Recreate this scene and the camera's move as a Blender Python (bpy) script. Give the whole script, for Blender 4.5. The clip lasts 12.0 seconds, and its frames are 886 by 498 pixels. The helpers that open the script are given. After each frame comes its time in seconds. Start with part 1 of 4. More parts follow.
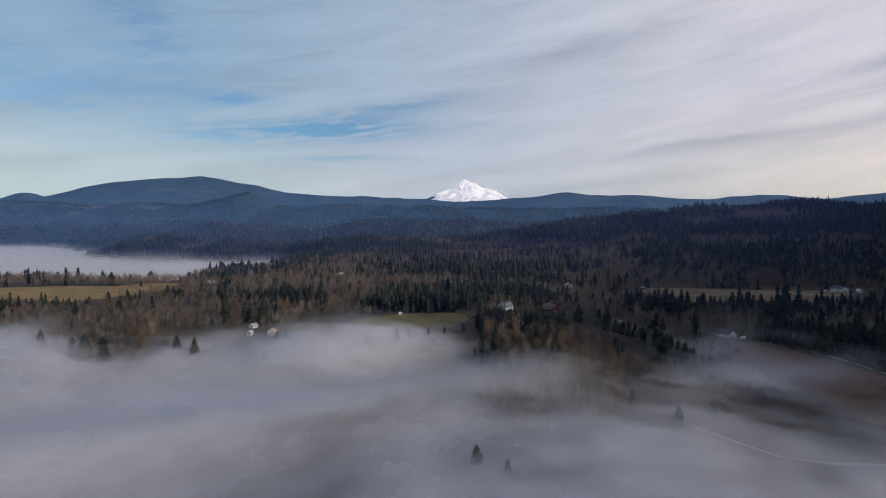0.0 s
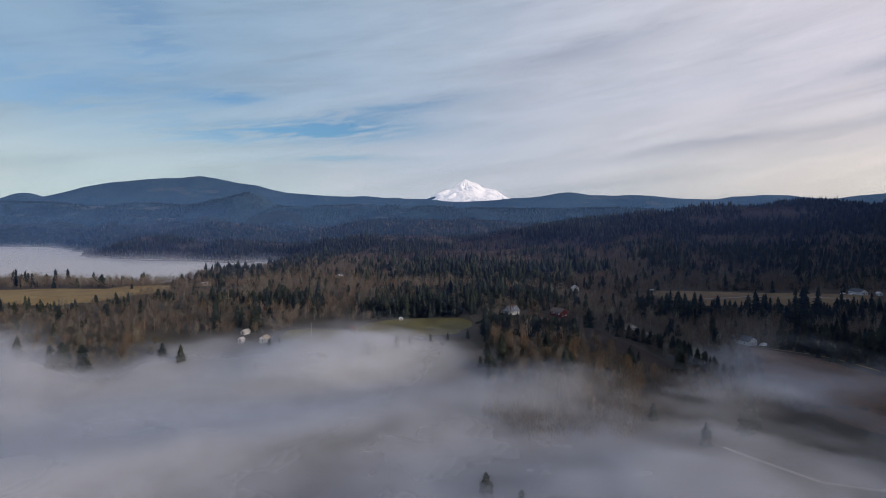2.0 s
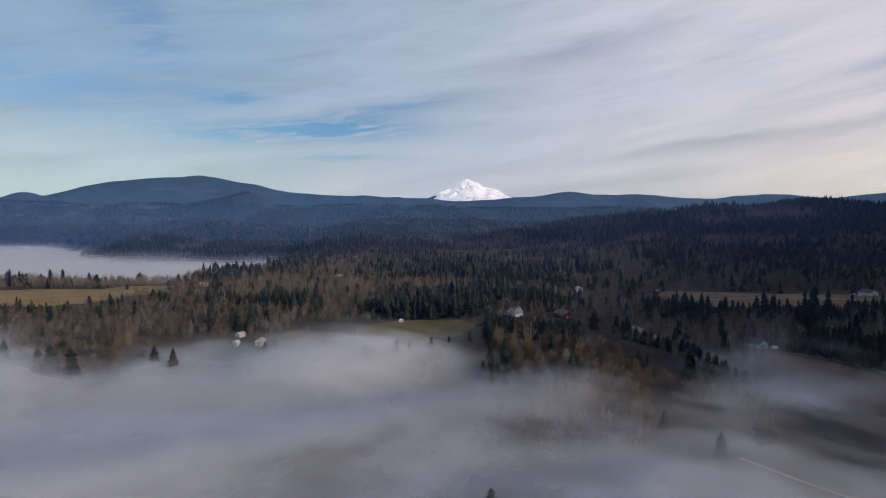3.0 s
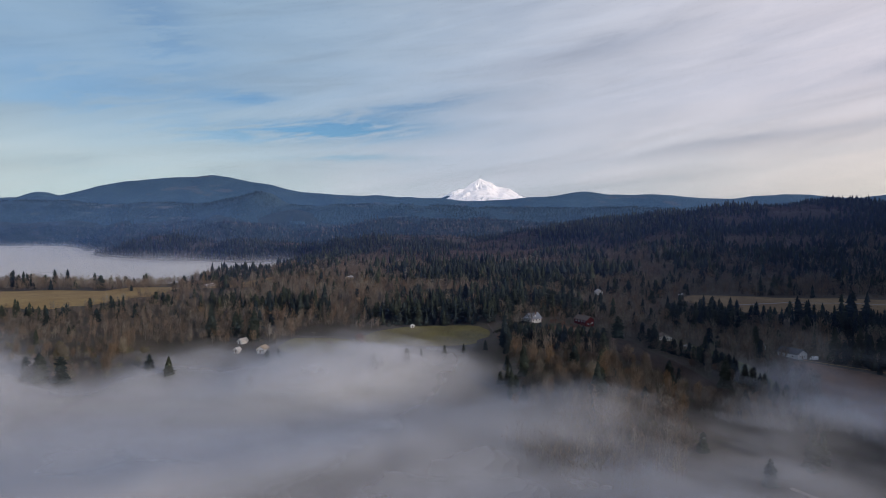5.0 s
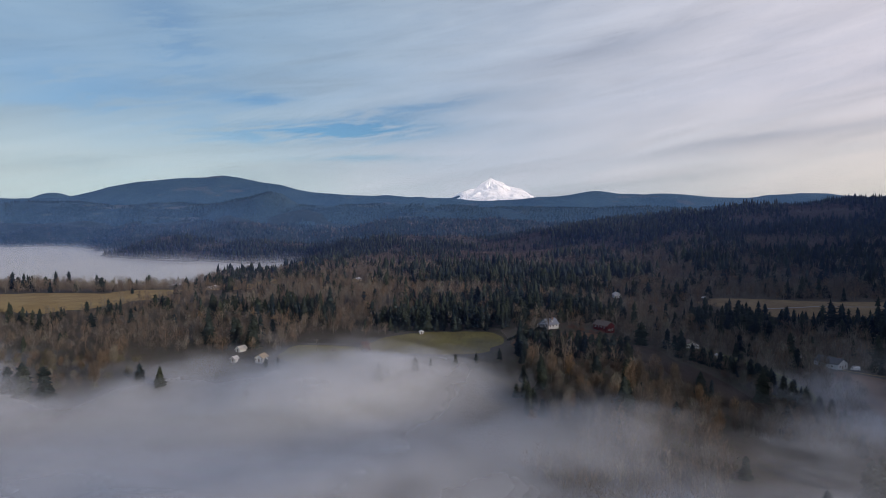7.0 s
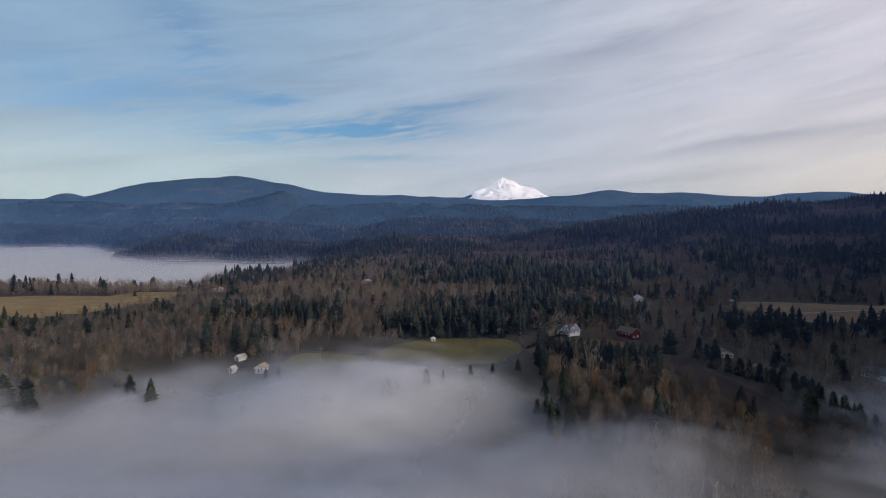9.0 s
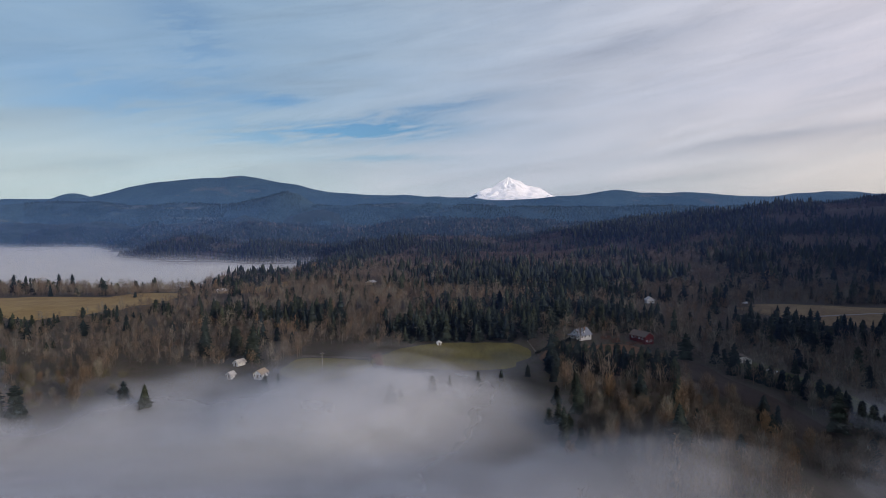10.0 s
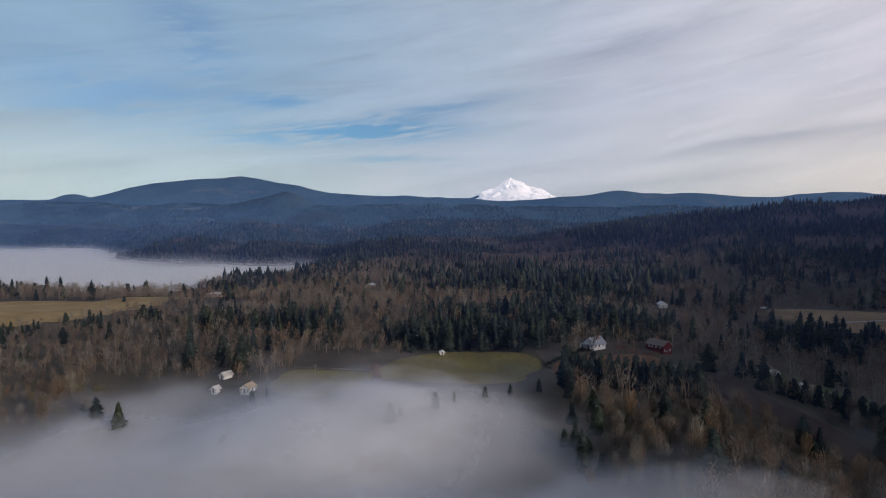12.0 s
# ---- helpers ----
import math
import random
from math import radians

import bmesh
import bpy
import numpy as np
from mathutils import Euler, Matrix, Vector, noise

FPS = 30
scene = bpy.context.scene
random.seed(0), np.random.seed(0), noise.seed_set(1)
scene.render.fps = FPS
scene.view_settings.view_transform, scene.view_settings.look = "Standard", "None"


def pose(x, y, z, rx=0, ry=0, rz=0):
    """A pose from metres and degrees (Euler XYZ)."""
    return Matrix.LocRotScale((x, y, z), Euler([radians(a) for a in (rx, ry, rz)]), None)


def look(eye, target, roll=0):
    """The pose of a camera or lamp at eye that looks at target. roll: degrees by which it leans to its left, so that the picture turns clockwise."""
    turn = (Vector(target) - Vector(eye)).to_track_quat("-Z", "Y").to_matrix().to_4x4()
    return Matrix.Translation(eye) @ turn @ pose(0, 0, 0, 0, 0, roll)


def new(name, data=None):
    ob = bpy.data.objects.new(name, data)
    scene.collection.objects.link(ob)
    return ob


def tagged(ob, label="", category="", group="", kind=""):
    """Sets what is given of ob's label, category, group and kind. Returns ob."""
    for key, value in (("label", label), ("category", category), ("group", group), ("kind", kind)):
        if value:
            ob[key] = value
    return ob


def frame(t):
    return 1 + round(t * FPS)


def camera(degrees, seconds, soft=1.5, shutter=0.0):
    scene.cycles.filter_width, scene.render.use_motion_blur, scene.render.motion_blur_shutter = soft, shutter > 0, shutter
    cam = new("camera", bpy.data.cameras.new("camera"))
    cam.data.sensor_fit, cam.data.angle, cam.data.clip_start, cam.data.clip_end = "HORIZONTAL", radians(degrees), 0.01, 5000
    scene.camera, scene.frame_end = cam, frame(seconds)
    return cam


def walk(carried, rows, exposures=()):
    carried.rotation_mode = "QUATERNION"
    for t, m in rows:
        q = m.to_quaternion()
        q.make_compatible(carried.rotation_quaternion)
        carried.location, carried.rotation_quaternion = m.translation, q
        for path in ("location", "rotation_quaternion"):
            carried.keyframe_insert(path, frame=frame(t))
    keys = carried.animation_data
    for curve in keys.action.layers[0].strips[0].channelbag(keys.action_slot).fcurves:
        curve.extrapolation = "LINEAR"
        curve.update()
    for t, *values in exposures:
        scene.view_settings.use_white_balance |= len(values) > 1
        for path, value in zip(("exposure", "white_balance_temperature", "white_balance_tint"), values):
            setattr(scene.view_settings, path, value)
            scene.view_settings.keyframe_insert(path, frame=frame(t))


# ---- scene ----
cam = camera(71.3, 12.0, soft=0.8)
PATH = [
    (0, (3.075, 7.518, 84.418), (3.004, 9.516, 84.349), 0.1),
    (0.5, (2.398, 14.349, 84.427), (2.327, 16.347, 84.358), 0.1),
    (1, (1.685, 21.19, 84.453), (1.613, 23.188, 84.384), 0.2),
    (1.5, (0.984, 28.013, 84.481), (0.911, 30.011, 84.413), 0.2),
    (2, (0.341, 34.82, 84.51), (0.268, 36.817, 84.442), 0.1),
    (2.5, (-0.216, 41.648, 84.543), (-0.29, 43.646, 84.474), 0.1),
    (3, (-0.675, 48.484, 84.575), (-0.75, 50.481, 84.505), 0.1),
    (5, (-2.404, 76.006, 84.911), (-2.521, 78.001, 84.841), 0.2),
    (5.5, (-2.785, 82.827, 84.953), (-2.916, 84.821, 84.883), 0.2),
    (6, (-3.159, 89.613, 84.976), (-3.296, 91.607, 84.907), 0.1),
    (6.5, (-3.632, 96.408, 84.985), (-3.775, 98.401, 84.915), 0.1),
    (7, (-4.229, 103.257, 84.991), (-4.38, 105.25, 84.921), 0.1),
    (9, (-7.296, 131.063, 85.208), (-7.485, 133.053, 85.137), 0.0),
    (9.5, (-8.247, 138.099, 85.253), (-8.445, 140.088, 85.182), 0.0),
    (10, (-9.279, 145.147, 85.292), (-9.485, 147.135, 85.221), 0.0),
    (10.5, (-10.328, 152.129, 85.335), (-10.537, 154.116, 85.265), -0.0),
    (11, (-11.351, 158.989, 85.384), (-11.561, 160.977, 85.313), 0.0),
    (11.5, (-12.344, 165.734, 85.433), (-12.554, 167.721, 85.363), 0.0),
    (12, (-13.292, 172.391, 85.472), (-13.502, 174.379, 85.404), -0.0),
]
walk(cam, [(t, look(eye, target, roll)) for t, eye, target, roll in PATH])

# ---------------------------------------------------------------- light
SUN_ELEVATION, SUN_AZIMUTH = radians(12), radians(122)   # azimuth clockwise from +y
world = bpy.data.worlds.new("winter_sky")
scene.world = world
world.use_nodes = True


class Nodes:
    """A short way to write node trees."""

    def __init__(self, tree):
        self.tree = tree
        tree.nodes.clear()

    def add(self, kind, inputs=(), **settings):
        node = self.tree.nodes.new(kind)
        for key, value in settings.items():
            setattr(node, key, value)
        for key, value in dict(inputs).items():
            self.put(node.inputs[key], value)
        return node

    def put(self, socket, value):
        if isinstance(value, bpy.types.NodeSocket):
            self.tree.links.new(value, socket)
        elif value is not None:
            socket.default_value = value

    def math(self, op, a, b=None, c=None, clamp=False):
        node = self.tree.nodes.new("ShaderNodeMath")
        node.operation, node.use_clamp = op, clamp
        for i, v in enumerate((a, b, c)):
            if v is not None:
                self.put(node.inputs[i], v)
        return node.outputs[0]

    def smooth(self, v, low, high, to_low=0.0, to_high=1.0):
        n = self.add("ShaderNodeMapRange", {0: v, 1: low, 2: high, 3: to_low, 4: to_high}, interpolation_type="SMOOTHSTEP")
        return n.outputs[0]

    def mix(self, f, a, b):
        n = self.add("ShaderNodeMix", data_type="RGBA")
        self.put(n.inputs[0], f)
        self.put(n.inputs[6], a)
        self.put(n.inputs[7], b)
        return n.outputs[2]

    def noise(self, vector, scale, detail=4.0, rough=0.5, distort=0.0):
        n = self.add("ShaderNodeTexNoise", {"Vector": vector, "Scale": scale, "Detail": detail, "Roughness": rough, "Distortion": distort})
        return n.outputs["Fac"]


def build_sky():
    n = Nodes(world.node_tree)
    way = n.add("ShaderNodeTexCoord").outputs["Generated"]
    sep = n.add("ShaderNodeSeparateXYZ", {0: way})
    x, y, e = sep.outputs
    az = n.math("ARCTAN2", x, y)
    sky = n.add("ShaderNodeTexSky", sky_type="NISHITA", sun_disc=False, sun_elevation=SUN_ELEVATION, sun_rotation=SUN_AZIMUTH,
                altitude=400.0, air_density=1.0, dust_density=0.6, ozone_density=1.5)
    blue = n.add("ShaderNodeBackground", {0: n.add("ShaderNodeVectorMath", {0: sky.outputs[0], 1: (0.58, 0.82, 1.10)}, operation="MULTIPLY").outputs[0], 1: 0.10})

    def at(a_scale, e_scale, shear, shift):
        u = n.math("MULTIPLY", az, a_scale)
        v = n.math("ADD", n.math("MULTIPLY", e, e_scale), n.math("MULTIPLY", az, shear))
        return n.add("ShaderNodeCombineXYZ", {0: u, 1: v, 2: shift}).outputs[0]

    soft = n.noise(at(1.6, 4.0, -0.8, 3.1), 1.6, 5.0, 0.55, 0.5)
    streak = n.noise(at(2.0, 16.0, -2.6, 7.7), 1.3, 6.0, 0.6, 0.7)
    fine = n.noise(at(6.0, 40.0, -6.0, 1.2), 1.4, 6.0, 0.65, 0.4)

    def gap(a0, e0, aw, ew, tilt):
        da = n.math("SUBTRACT", az, a0)
        de = n.math("SUBTRACT", n.math("SUBTRACT", e, e0), n.math("MULTIPLY", da, tilt))
        wob = n.math("MULTIPLY", n.math("SUBTRACT", streak, 0.5), 0.045)
        de = n.math("ADD", de, wob)
        q = n.math("ADD", n.math("POWER", n.math("ABSOLUTE", n.math("DIVIDE", da, aw)), 2.0),
                   n.math("POWER", n.math("ABSOLUTE", n.math("DIVIDE", de, ew)), 2.0))
        return n.math("EXPONENT", n.math("MULTIPLY", q, -1.0))

    thin = n.math("ADD", n.math("MULTIPLY", gap(-0.25, 0.148, 0.17, 0.018, 0.05), 1.0), n.math("MULTIPLY", gap(-0.57, 0.185, 0.15, 0.040, -0.10), 0.40))
    thin = n.math("ADD", thin, n.math("MULTIPLY", gap(-0.48, 0.27, 0.08, 0.06, -0.5), 0.34))
    thin = n.math("ADD", thin, n.math("ADD", n.math("MULTIPLY", gap(-0.12, 0.185, 0.12, 0.012, 0.12), 0.5), n.math("MULTIPLY", gap(-0.22, 0.108, 0.12, 0.007, 0.02), 0.45)))
    thin = n.math("ADD", thin, n.math("ADD", n.math("MULTIPLY", gap(-0.36, 0.192, 0.06, 0.009, 0.02), 0.6), n.math("MULTIPLY", gap(-0.66, 0.165, 0.10, 0.014, 0.05), 0.22)))
    thin = n.math("MULTIPLY", thin, n.smooth(fine, 0.38, 0.58, 0.2, 1.25))
    left = n.smooth(az, 0.15, -0.75)
    cover = n.math("ADD", 0.93, n.math("MULTIPLY", n.math("SUBTRACT", soft, 0.5), 0.40))
    cover = n.math("SUBTRACT", cover, n.math("MULTIPLY", left, n.smooth(e, 0.10, 0.28, 0.0, 0.10)))
    cover = n.math("ADD", cover, n.math("MULTIPLY", n.math("SUBTRACT", fine, 0.5), 0.36))
    cover = n.math("SUBTRACT", cover, thin, clamp=True)
    # the cloud veil: cool in the north, warmer towards the sun, paler near the horizon
    warm = n.smooth(az, -0.5, 0.75)
    high = n.mix(warm, (0.29, 0.41, 0.54, 1), (0.64, 0.605, 0.67, 1))
    low = n.mix(n.smooth(az, -0.45, -0.02), (0.53, 0.61, 0.60, 1), (0.54, 0.555, 0.61, 1))
    low = n.mix(n.smooth(az, 0.0, 0.6), low, (0.71, 0.645, 0.58, 1))
    tone = n.mix(n.smooth(e, 0.02, 0.22), low, high)
    tone = n.mix(n.smooth(e, 0.38, 0.62), tone, (0.245, 0.275, 0.40, 1))
    grey = n.math("ADD", n.math("MULTIPLY", gap(0.16, 0.262, 0.15, 0.018, 0.14), 0.42), n.math("MULTIPLY", gap(0.40, 0.125, 0.20, 0.009, 0.09), 0.32))
    grey = n.math("ADD", grey, n.math("MULTIPLY", gap(0.60, 0.215, 0.08, 0.010, 0.14), 0.45))
    grey = n.math("ADD", grey, n.smooth(streak, 0.48, 0.30, 0.0, 0.12))
    tone = n.mix(grey, tone, (0.24, 0.28, 0.38, 1))
    veil = n.add("ShaderNodeBackground", {0: tone, 1: n.smooth(streak, 0.28, 0.72, 0.985, 1.14)})
    mixed = n.add("ShaderNodeMixShader", {0: cover, 1: blue.outputs[0], 2: veil.outputs[0]})
    n.add("ShaderNodeOutputWorld", {0: mixed.outputs[0]})


build_sky()
scene.cycles.transparent_max_bounces = 64
sun = new("sun", bpy.data.lights.new("sun", "SUN"))
sun.data.energy, sun.data.angle, sun.data.color = 2.7, radians(6), (1.0, 0.85, 0.70)
to_sun = Vector((math.sin(SUN_AZIMUTH) * math.cos(SUN_ELEVATION), math.cos(SUN_AZIMUTH) * math.cos(SUN_ELEVATION), math.sin(SUN_ELEVATION)))
sun.matrix_world = look((0, 0, 300), Vector((0, 0, 300)) - to_sun)

# ---------------------------------------------------------------- materials


def material(name, rough=0.9):
    m = bpy.data.materials.new(name)
    m.use_nodes = True
    n = Nodes(m.node_tree)
    bsdf = n.add("ShaderNodeBsdfPrincipled", {"Roughness": rough, "Specular IOR Level": 0.25})
    n.add("ShaderNodeOutputMaterial", {0: bsdf.outputs[0]})
    return m, n, bsdf


def place(n):
    return n.add("ShaderNodeNewGeometry").outputs["Position"]


def plain(name, low, high, scale=0.8, rough=0.85, metallic=0.0, bump=0.0):
    """A surface of two tones, mottled at two sizes."""
    m, n, bsdf = material(name, rough)
    co = n.add("ShaderNodeTexCoord").outputs["Object"]
    f = n.math("ADD", n.math("MULTIPLY", n.noise(co, scale, 5.0, 0.6), 0.6), n.math("MULTIPLY", n.noise(co, scale * 7, 3.0, 0.6), 0.4))
    n.put(bsdf.inputs["Base Color"], n.mix(n.smooth(f, 0.3, 0.7), (*low, 1), (*high, 1)))
    bsdf.inputs["Metallic"].default_value = metallic
    if bump:
        b = n.add("ShaderNodeBump", {"Height": n.noise(co, scale * 9, 3.0), "Strength": bump, "Distance": 0.05})
        n.put(bsdf.inputs["Normal"], b.outputs[0])
    return m


def foliage(name, stops, shared):
    """Colour by tree; shared: many trees in one mesh, told apart by their own number."""
    m, n, bsdf = material(name, 0.95)
    if shared:
        r = n.add("ShaderNodeAttribute", attribute_name="tree").outputs["Fac"]
    else:
        r = n.add("ShaderNodeObjectInfo").outputs["Random"]
    ramp = n.add("ShaderNodeValToRGB", {0: r})
    while len(ramp.color_ramp.elements) < len(stops):
        ramp.color_ramp.elements.new(0.5)
    for i, c in enumerate(stops):
        ramp.color_ramp.elements[i].position = i / (len(stops) - 1)
        ramp.color_ramp.elements[i].color = (*c, 1)
    isle = n.add("ShaderNodeNewGeometry").outputs["Random Per Island"]
    v = n.math("MULTIPLY_ADD", isle, 0.64, 0.68)
    c = n.add("ShaderNodeVectorMath", {0: ramp.outputs[0], 3: v}, operation="SCALE").outputs[0]
    n.put(bsdf.inputs["Base Color"], c)
    bsdf.inputs["Specular IOR Level"].default_value = 0.1
    return m


NEEDLES = ((0.016, 0.024, 0.027), (0.022, 0.031, 0.031), (0.034, 0.043, 0.031), (0.018, 0.027, 0.033), (0.027, 0.035, 0.031), (0.038, 0.045, 0.031))
TWIGS = ((0.104, 0.086, 0.074), (0.136, 0.112, 0.090), (0.160, 0.116, 0.084), (0.128, 0.114, 0.098), (0.196, 0.176, 0.142), (0.112, 0.092, 0.080), (0.172, 0.116, 0.072))
# distant tree tones shifted towards blue: the haze is in the colour
FAR_HAZED = ((0.016, 0.030, 0.042), (0.021, 0.039, 0.052), (0.030, 0.048, 0.058), (0.026, 0.044, 0.058), (0.062, 0.062, 0.068), (0.100, 0.088, 0.088))
ALDER = ((0.070, 0.056, 0.058), (0.096, 0.074, 0.068), (0.124, 0.092, 0.076), (0.084, 0.070, 0.068), (0.150, 0.124, 0.102))
M_NEEDLE, M_NEEDLES = foliage("fir_needles", NEEDLES, False), foliage("forest_needles", NEEDLES, True)
M_TWIG, M_TWIGS = foliage("bare_twigs", TWIGS, False), foliage("forest_twigs", TWIGS, True)
M_ALDER = foliage("ridge_twigs", ALDER, True)
M_FAR_HAZED = foliage("haze_tinted_far_firs", FAR_HAZED, True)
M_BARK = plain("bark", (0.08, 0.07, 0.06), (0.22, 0.20, 0.175), 1.5)
M_BRUSH = plain("rusty_brush", (0.09, 0.035, 0.025), (0.17, 0.075, 0.05), 1.0)


def ground_material():
    m, n, bsdf = material("woodland_floor_far_haze", 1.0)
    p = place(n)
    f = n.noise(p, 0.018, 6.0, 0.6)
    g = n.noise(p, 0.25, 5.0, 0.65)
    c = n.mix(n.smooth(f, 0.35, 0.65), (0.050, 0.041, 0.037, 1), (0.088, 0.068, 0.055, 1))
    c = n.mix(n.smooth(g, 0.35, 0.7), c, (0.060, 0.058, 0.036, 1))
    # haze painted into the floor: blends to blue-green with distance
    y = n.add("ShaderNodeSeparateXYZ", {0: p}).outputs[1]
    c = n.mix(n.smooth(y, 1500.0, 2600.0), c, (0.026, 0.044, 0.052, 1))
    n.put(bsdf.inputs["Base Color"], c)
    n.put(bsdf.inputs["Normal"], n.add("ShaderNodeBump", {"Height": g, "Strength": 0.6, "Distance": 1.0}).outputs[0])
    return m


def field_material(name, a, b, streak):
    m, n, bsdf = material(name, 1.0)
    p = place(n)
    f = n.noise(p, 0.035, 5.0, 0.6)
    g = n.noise(n.add("ShaderNodeMapping", {0: p, 2: (0, 0, streak), 3: (0.5, 0.06, 1)}).outputs[0], 1.0, 4.0, 0.6)
    c = n.mix(n.smooth(n.math("ADD", n.math("MULTIPLY", f, 0.6), n.math("MULTIPLY", g, 0.4)), 0.36, 0.64), (*a, 1), (*b, 1))
    n.put(bsdf.inputs["Base Color"], c)
    n.put(bsdf.inputs["Normal"], n.add("ShaderNodeBump", {"Height": n.noise(p, 1.2, 3.0), "Strength": 0.5, "Distance": 0.4}).outputs[0])
    return m


M_GROUND = ground_material()
M_HAY = field_material("dry_meadow_grass", (0.25, 0.165, 0.064), (0.34, 0.24, 0.098), 0.7)
# darker copy of the hay tones, with the shade below the ridge painted in
M_HAY_SHADED = field_material("shaded_meadow_grass", (0.150, 0.104, 0.056), (0.225, 0.160, 0.082), 0.7)
M_PASTURE = field_material("green_pasture", (0.115, 0.094, 0.030), (0.175, 0.146, 0.044), 0.3)
M_RUST = field_material("red_brown_meadow", (0.095, 0.056, 0.034), (0.150, 0.088, 0.050), 1.1)
# browns lowered to carry the shade that lies over the clearing
M_DIM = field_material("shade_darkened_brown_grass", (0.036, 0.027, 0.022), (0.058, 0.042, 0.031), 0.9)
M_LAWN = field_material("dull_lawn", (0.055, 0.066, 0.026), (0.085, 0.085, 0.036), 0.5)
M_GRAVEL = plain("gravel_track", (0.17, 0.15, 0.13), (0.28, 0.25, 0.22), 0.5)


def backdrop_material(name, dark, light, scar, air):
    """Distant wooded slopes; the haze before them is painted as blue colour and glow."""
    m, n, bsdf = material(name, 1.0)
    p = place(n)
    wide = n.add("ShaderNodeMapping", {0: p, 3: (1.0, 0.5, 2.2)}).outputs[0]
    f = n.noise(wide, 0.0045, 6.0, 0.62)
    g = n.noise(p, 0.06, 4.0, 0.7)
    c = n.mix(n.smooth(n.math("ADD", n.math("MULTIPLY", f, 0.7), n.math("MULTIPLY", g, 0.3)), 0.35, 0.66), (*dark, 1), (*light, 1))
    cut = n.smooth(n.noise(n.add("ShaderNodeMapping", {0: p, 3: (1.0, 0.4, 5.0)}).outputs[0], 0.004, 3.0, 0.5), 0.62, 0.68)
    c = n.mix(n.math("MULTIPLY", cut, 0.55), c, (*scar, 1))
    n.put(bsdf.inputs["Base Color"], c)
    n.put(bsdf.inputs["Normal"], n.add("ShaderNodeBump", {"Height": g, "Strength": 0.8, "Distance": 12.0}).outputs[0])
    # emission stands in for airlight; the slopes themselves give no light
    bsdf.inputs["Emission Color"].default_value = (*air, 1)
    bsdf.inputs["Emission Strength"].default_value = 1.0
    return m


def snow_material():
    m, n, bsdf = material("snow_and_rock_with_glow", 0.7)
    p = place(n)
    steep = n.add("ShaderNodeSeparateXYZ", {0: n.add("ShaderNodeNewGeometry").outputs["Normal"]}).outputs[2]
    f = n.noise(p, 0.045, 6.0, 0.75)
    low = n.smooth(n.add("ShaderNodeSeparateXYZ", {0: p}).outputs[2], 330.0, 280.0)
    rock = n.smooth(n.math("ADD", n.math("SUBTRACT", f, n.math("MULTIPLY", steep, 0.25)), n.math("MULTIPLY", low, 0.16)), 0.44, 0.54)
    n.put(bsdf.inputs["Base Color"], n.mix(rock, (0.92, 0.88, 0.89, 1), (0.34, 0.38, 0.46, 1)))
    # faint glow added to lift the peak to sunlit brightness
    bsdf.inputs["Emission Color"].default_value, bsdf.inputs["Emission Strength"].default_value = (0.86, 0.93, 1.0, 1), 0.22
    return m


def fog_material(name, amount, grain, low, high, lag=0.0, tone=(0.81, 0.82, 0.84)):
    """A layer of mist: how much of it there is follows its own drifts; thinner towards its rim."""
    m = bpy.data.materials.new(name)
    m.use_nodes = True
    n = Nodes(m.node_tree)
    p = place(n)
    rim = n.add("ShaderNodeAttribute", attribute_name="depth").outputs["Fac"]
    flat = n.add("ShaderNodeMapping", {0: p, 1: (lag, 0.6 * lag, 0.4 * lag), 2: (0, 0, 0.45), 3: (1.0, 0.8, 0.6)}).outputs[0]
    f = n.math("ADD", n.math("MULTIPLY", n.noise(flat, grain, 2.0, 0.5, 0.3), 0.72), n.math("MULTIPLY", n.noise(flat, grain * 3.3, 2.0, 0.45, 0.0), 0.28))
    a = n.math("MULTIPLY", n.smooth(n.math("ADD", f, n.math("MULTIPLY_ADD", rim, 0.7, -0.7)), low, high), amount)
    a = n.math("MULTIPLY", a, n.smooth(rim, 0.0, 0.25))
    clear = n.add("ShaderNodeBsdfTransparent")
    top = n.add("ShaderNodeBsdfDiffuse", {0: (*tone, 1)})
    deep = n.add("ShaderNodeBsdfTranslucent", {0: (*tone, 1)})
    white = n.add("ShaderNodeMixShader", {0: 0.3, 1: top.outputs[0], 2: deep.outputs[0]})
    n.add("ShaderNodeOutputMaterial", {0: n.add("ShaderNodeMixShader", {0: a, 1: clear.outputs[0], 2: white.outputs[0]}).outputs[0]})
    return m


# ---------------------------------------------------------------- the lie of the land


def step(a, b, v):
    t = np.clip((v - a) / (b - a), 0.0, 1.0)
    return t * t * (3 - 2 * t)


def hump(x, y, x0, y0, wx, wy):
    return np.exp(-(((x - x0) / wx) ** 2 + ((y - y0) / wy) ** 2))


GRID = np.random.default_rng(7).random((256, 256))


def bumps(x, y, size, octaves=3):
    """Smooth noise of about -1 to 1 at that size in metres."""
    out, amp, total = 0.0, 1.0, 0.0
    for k in range(octaves):
        u, v = np.asarray(x) / size * 2 ** k + 31.7 * k, np.asarray(y) / size * 2 ** k + 17.3 * k
        i, j = np.floor(u).astype(int), np.floor(v).astype(int)
        a, b = u - i, v - j
        a, b = a * a * (3 - 2 * a), b * b * (3 - 2 * b)
        g = lambda p, q: GRID[(i + p) % 256, (j + q) % 256]
        out = out + amp * ((g(0, 0) * (1 - a) + g(1, 0) * a) * (1 - b) + (g(0, 1) * (1 - a) + g(1, 1) * a) * b)
        total += amp
        amp *= 0.5
    return (out / total - 0.5) * 2


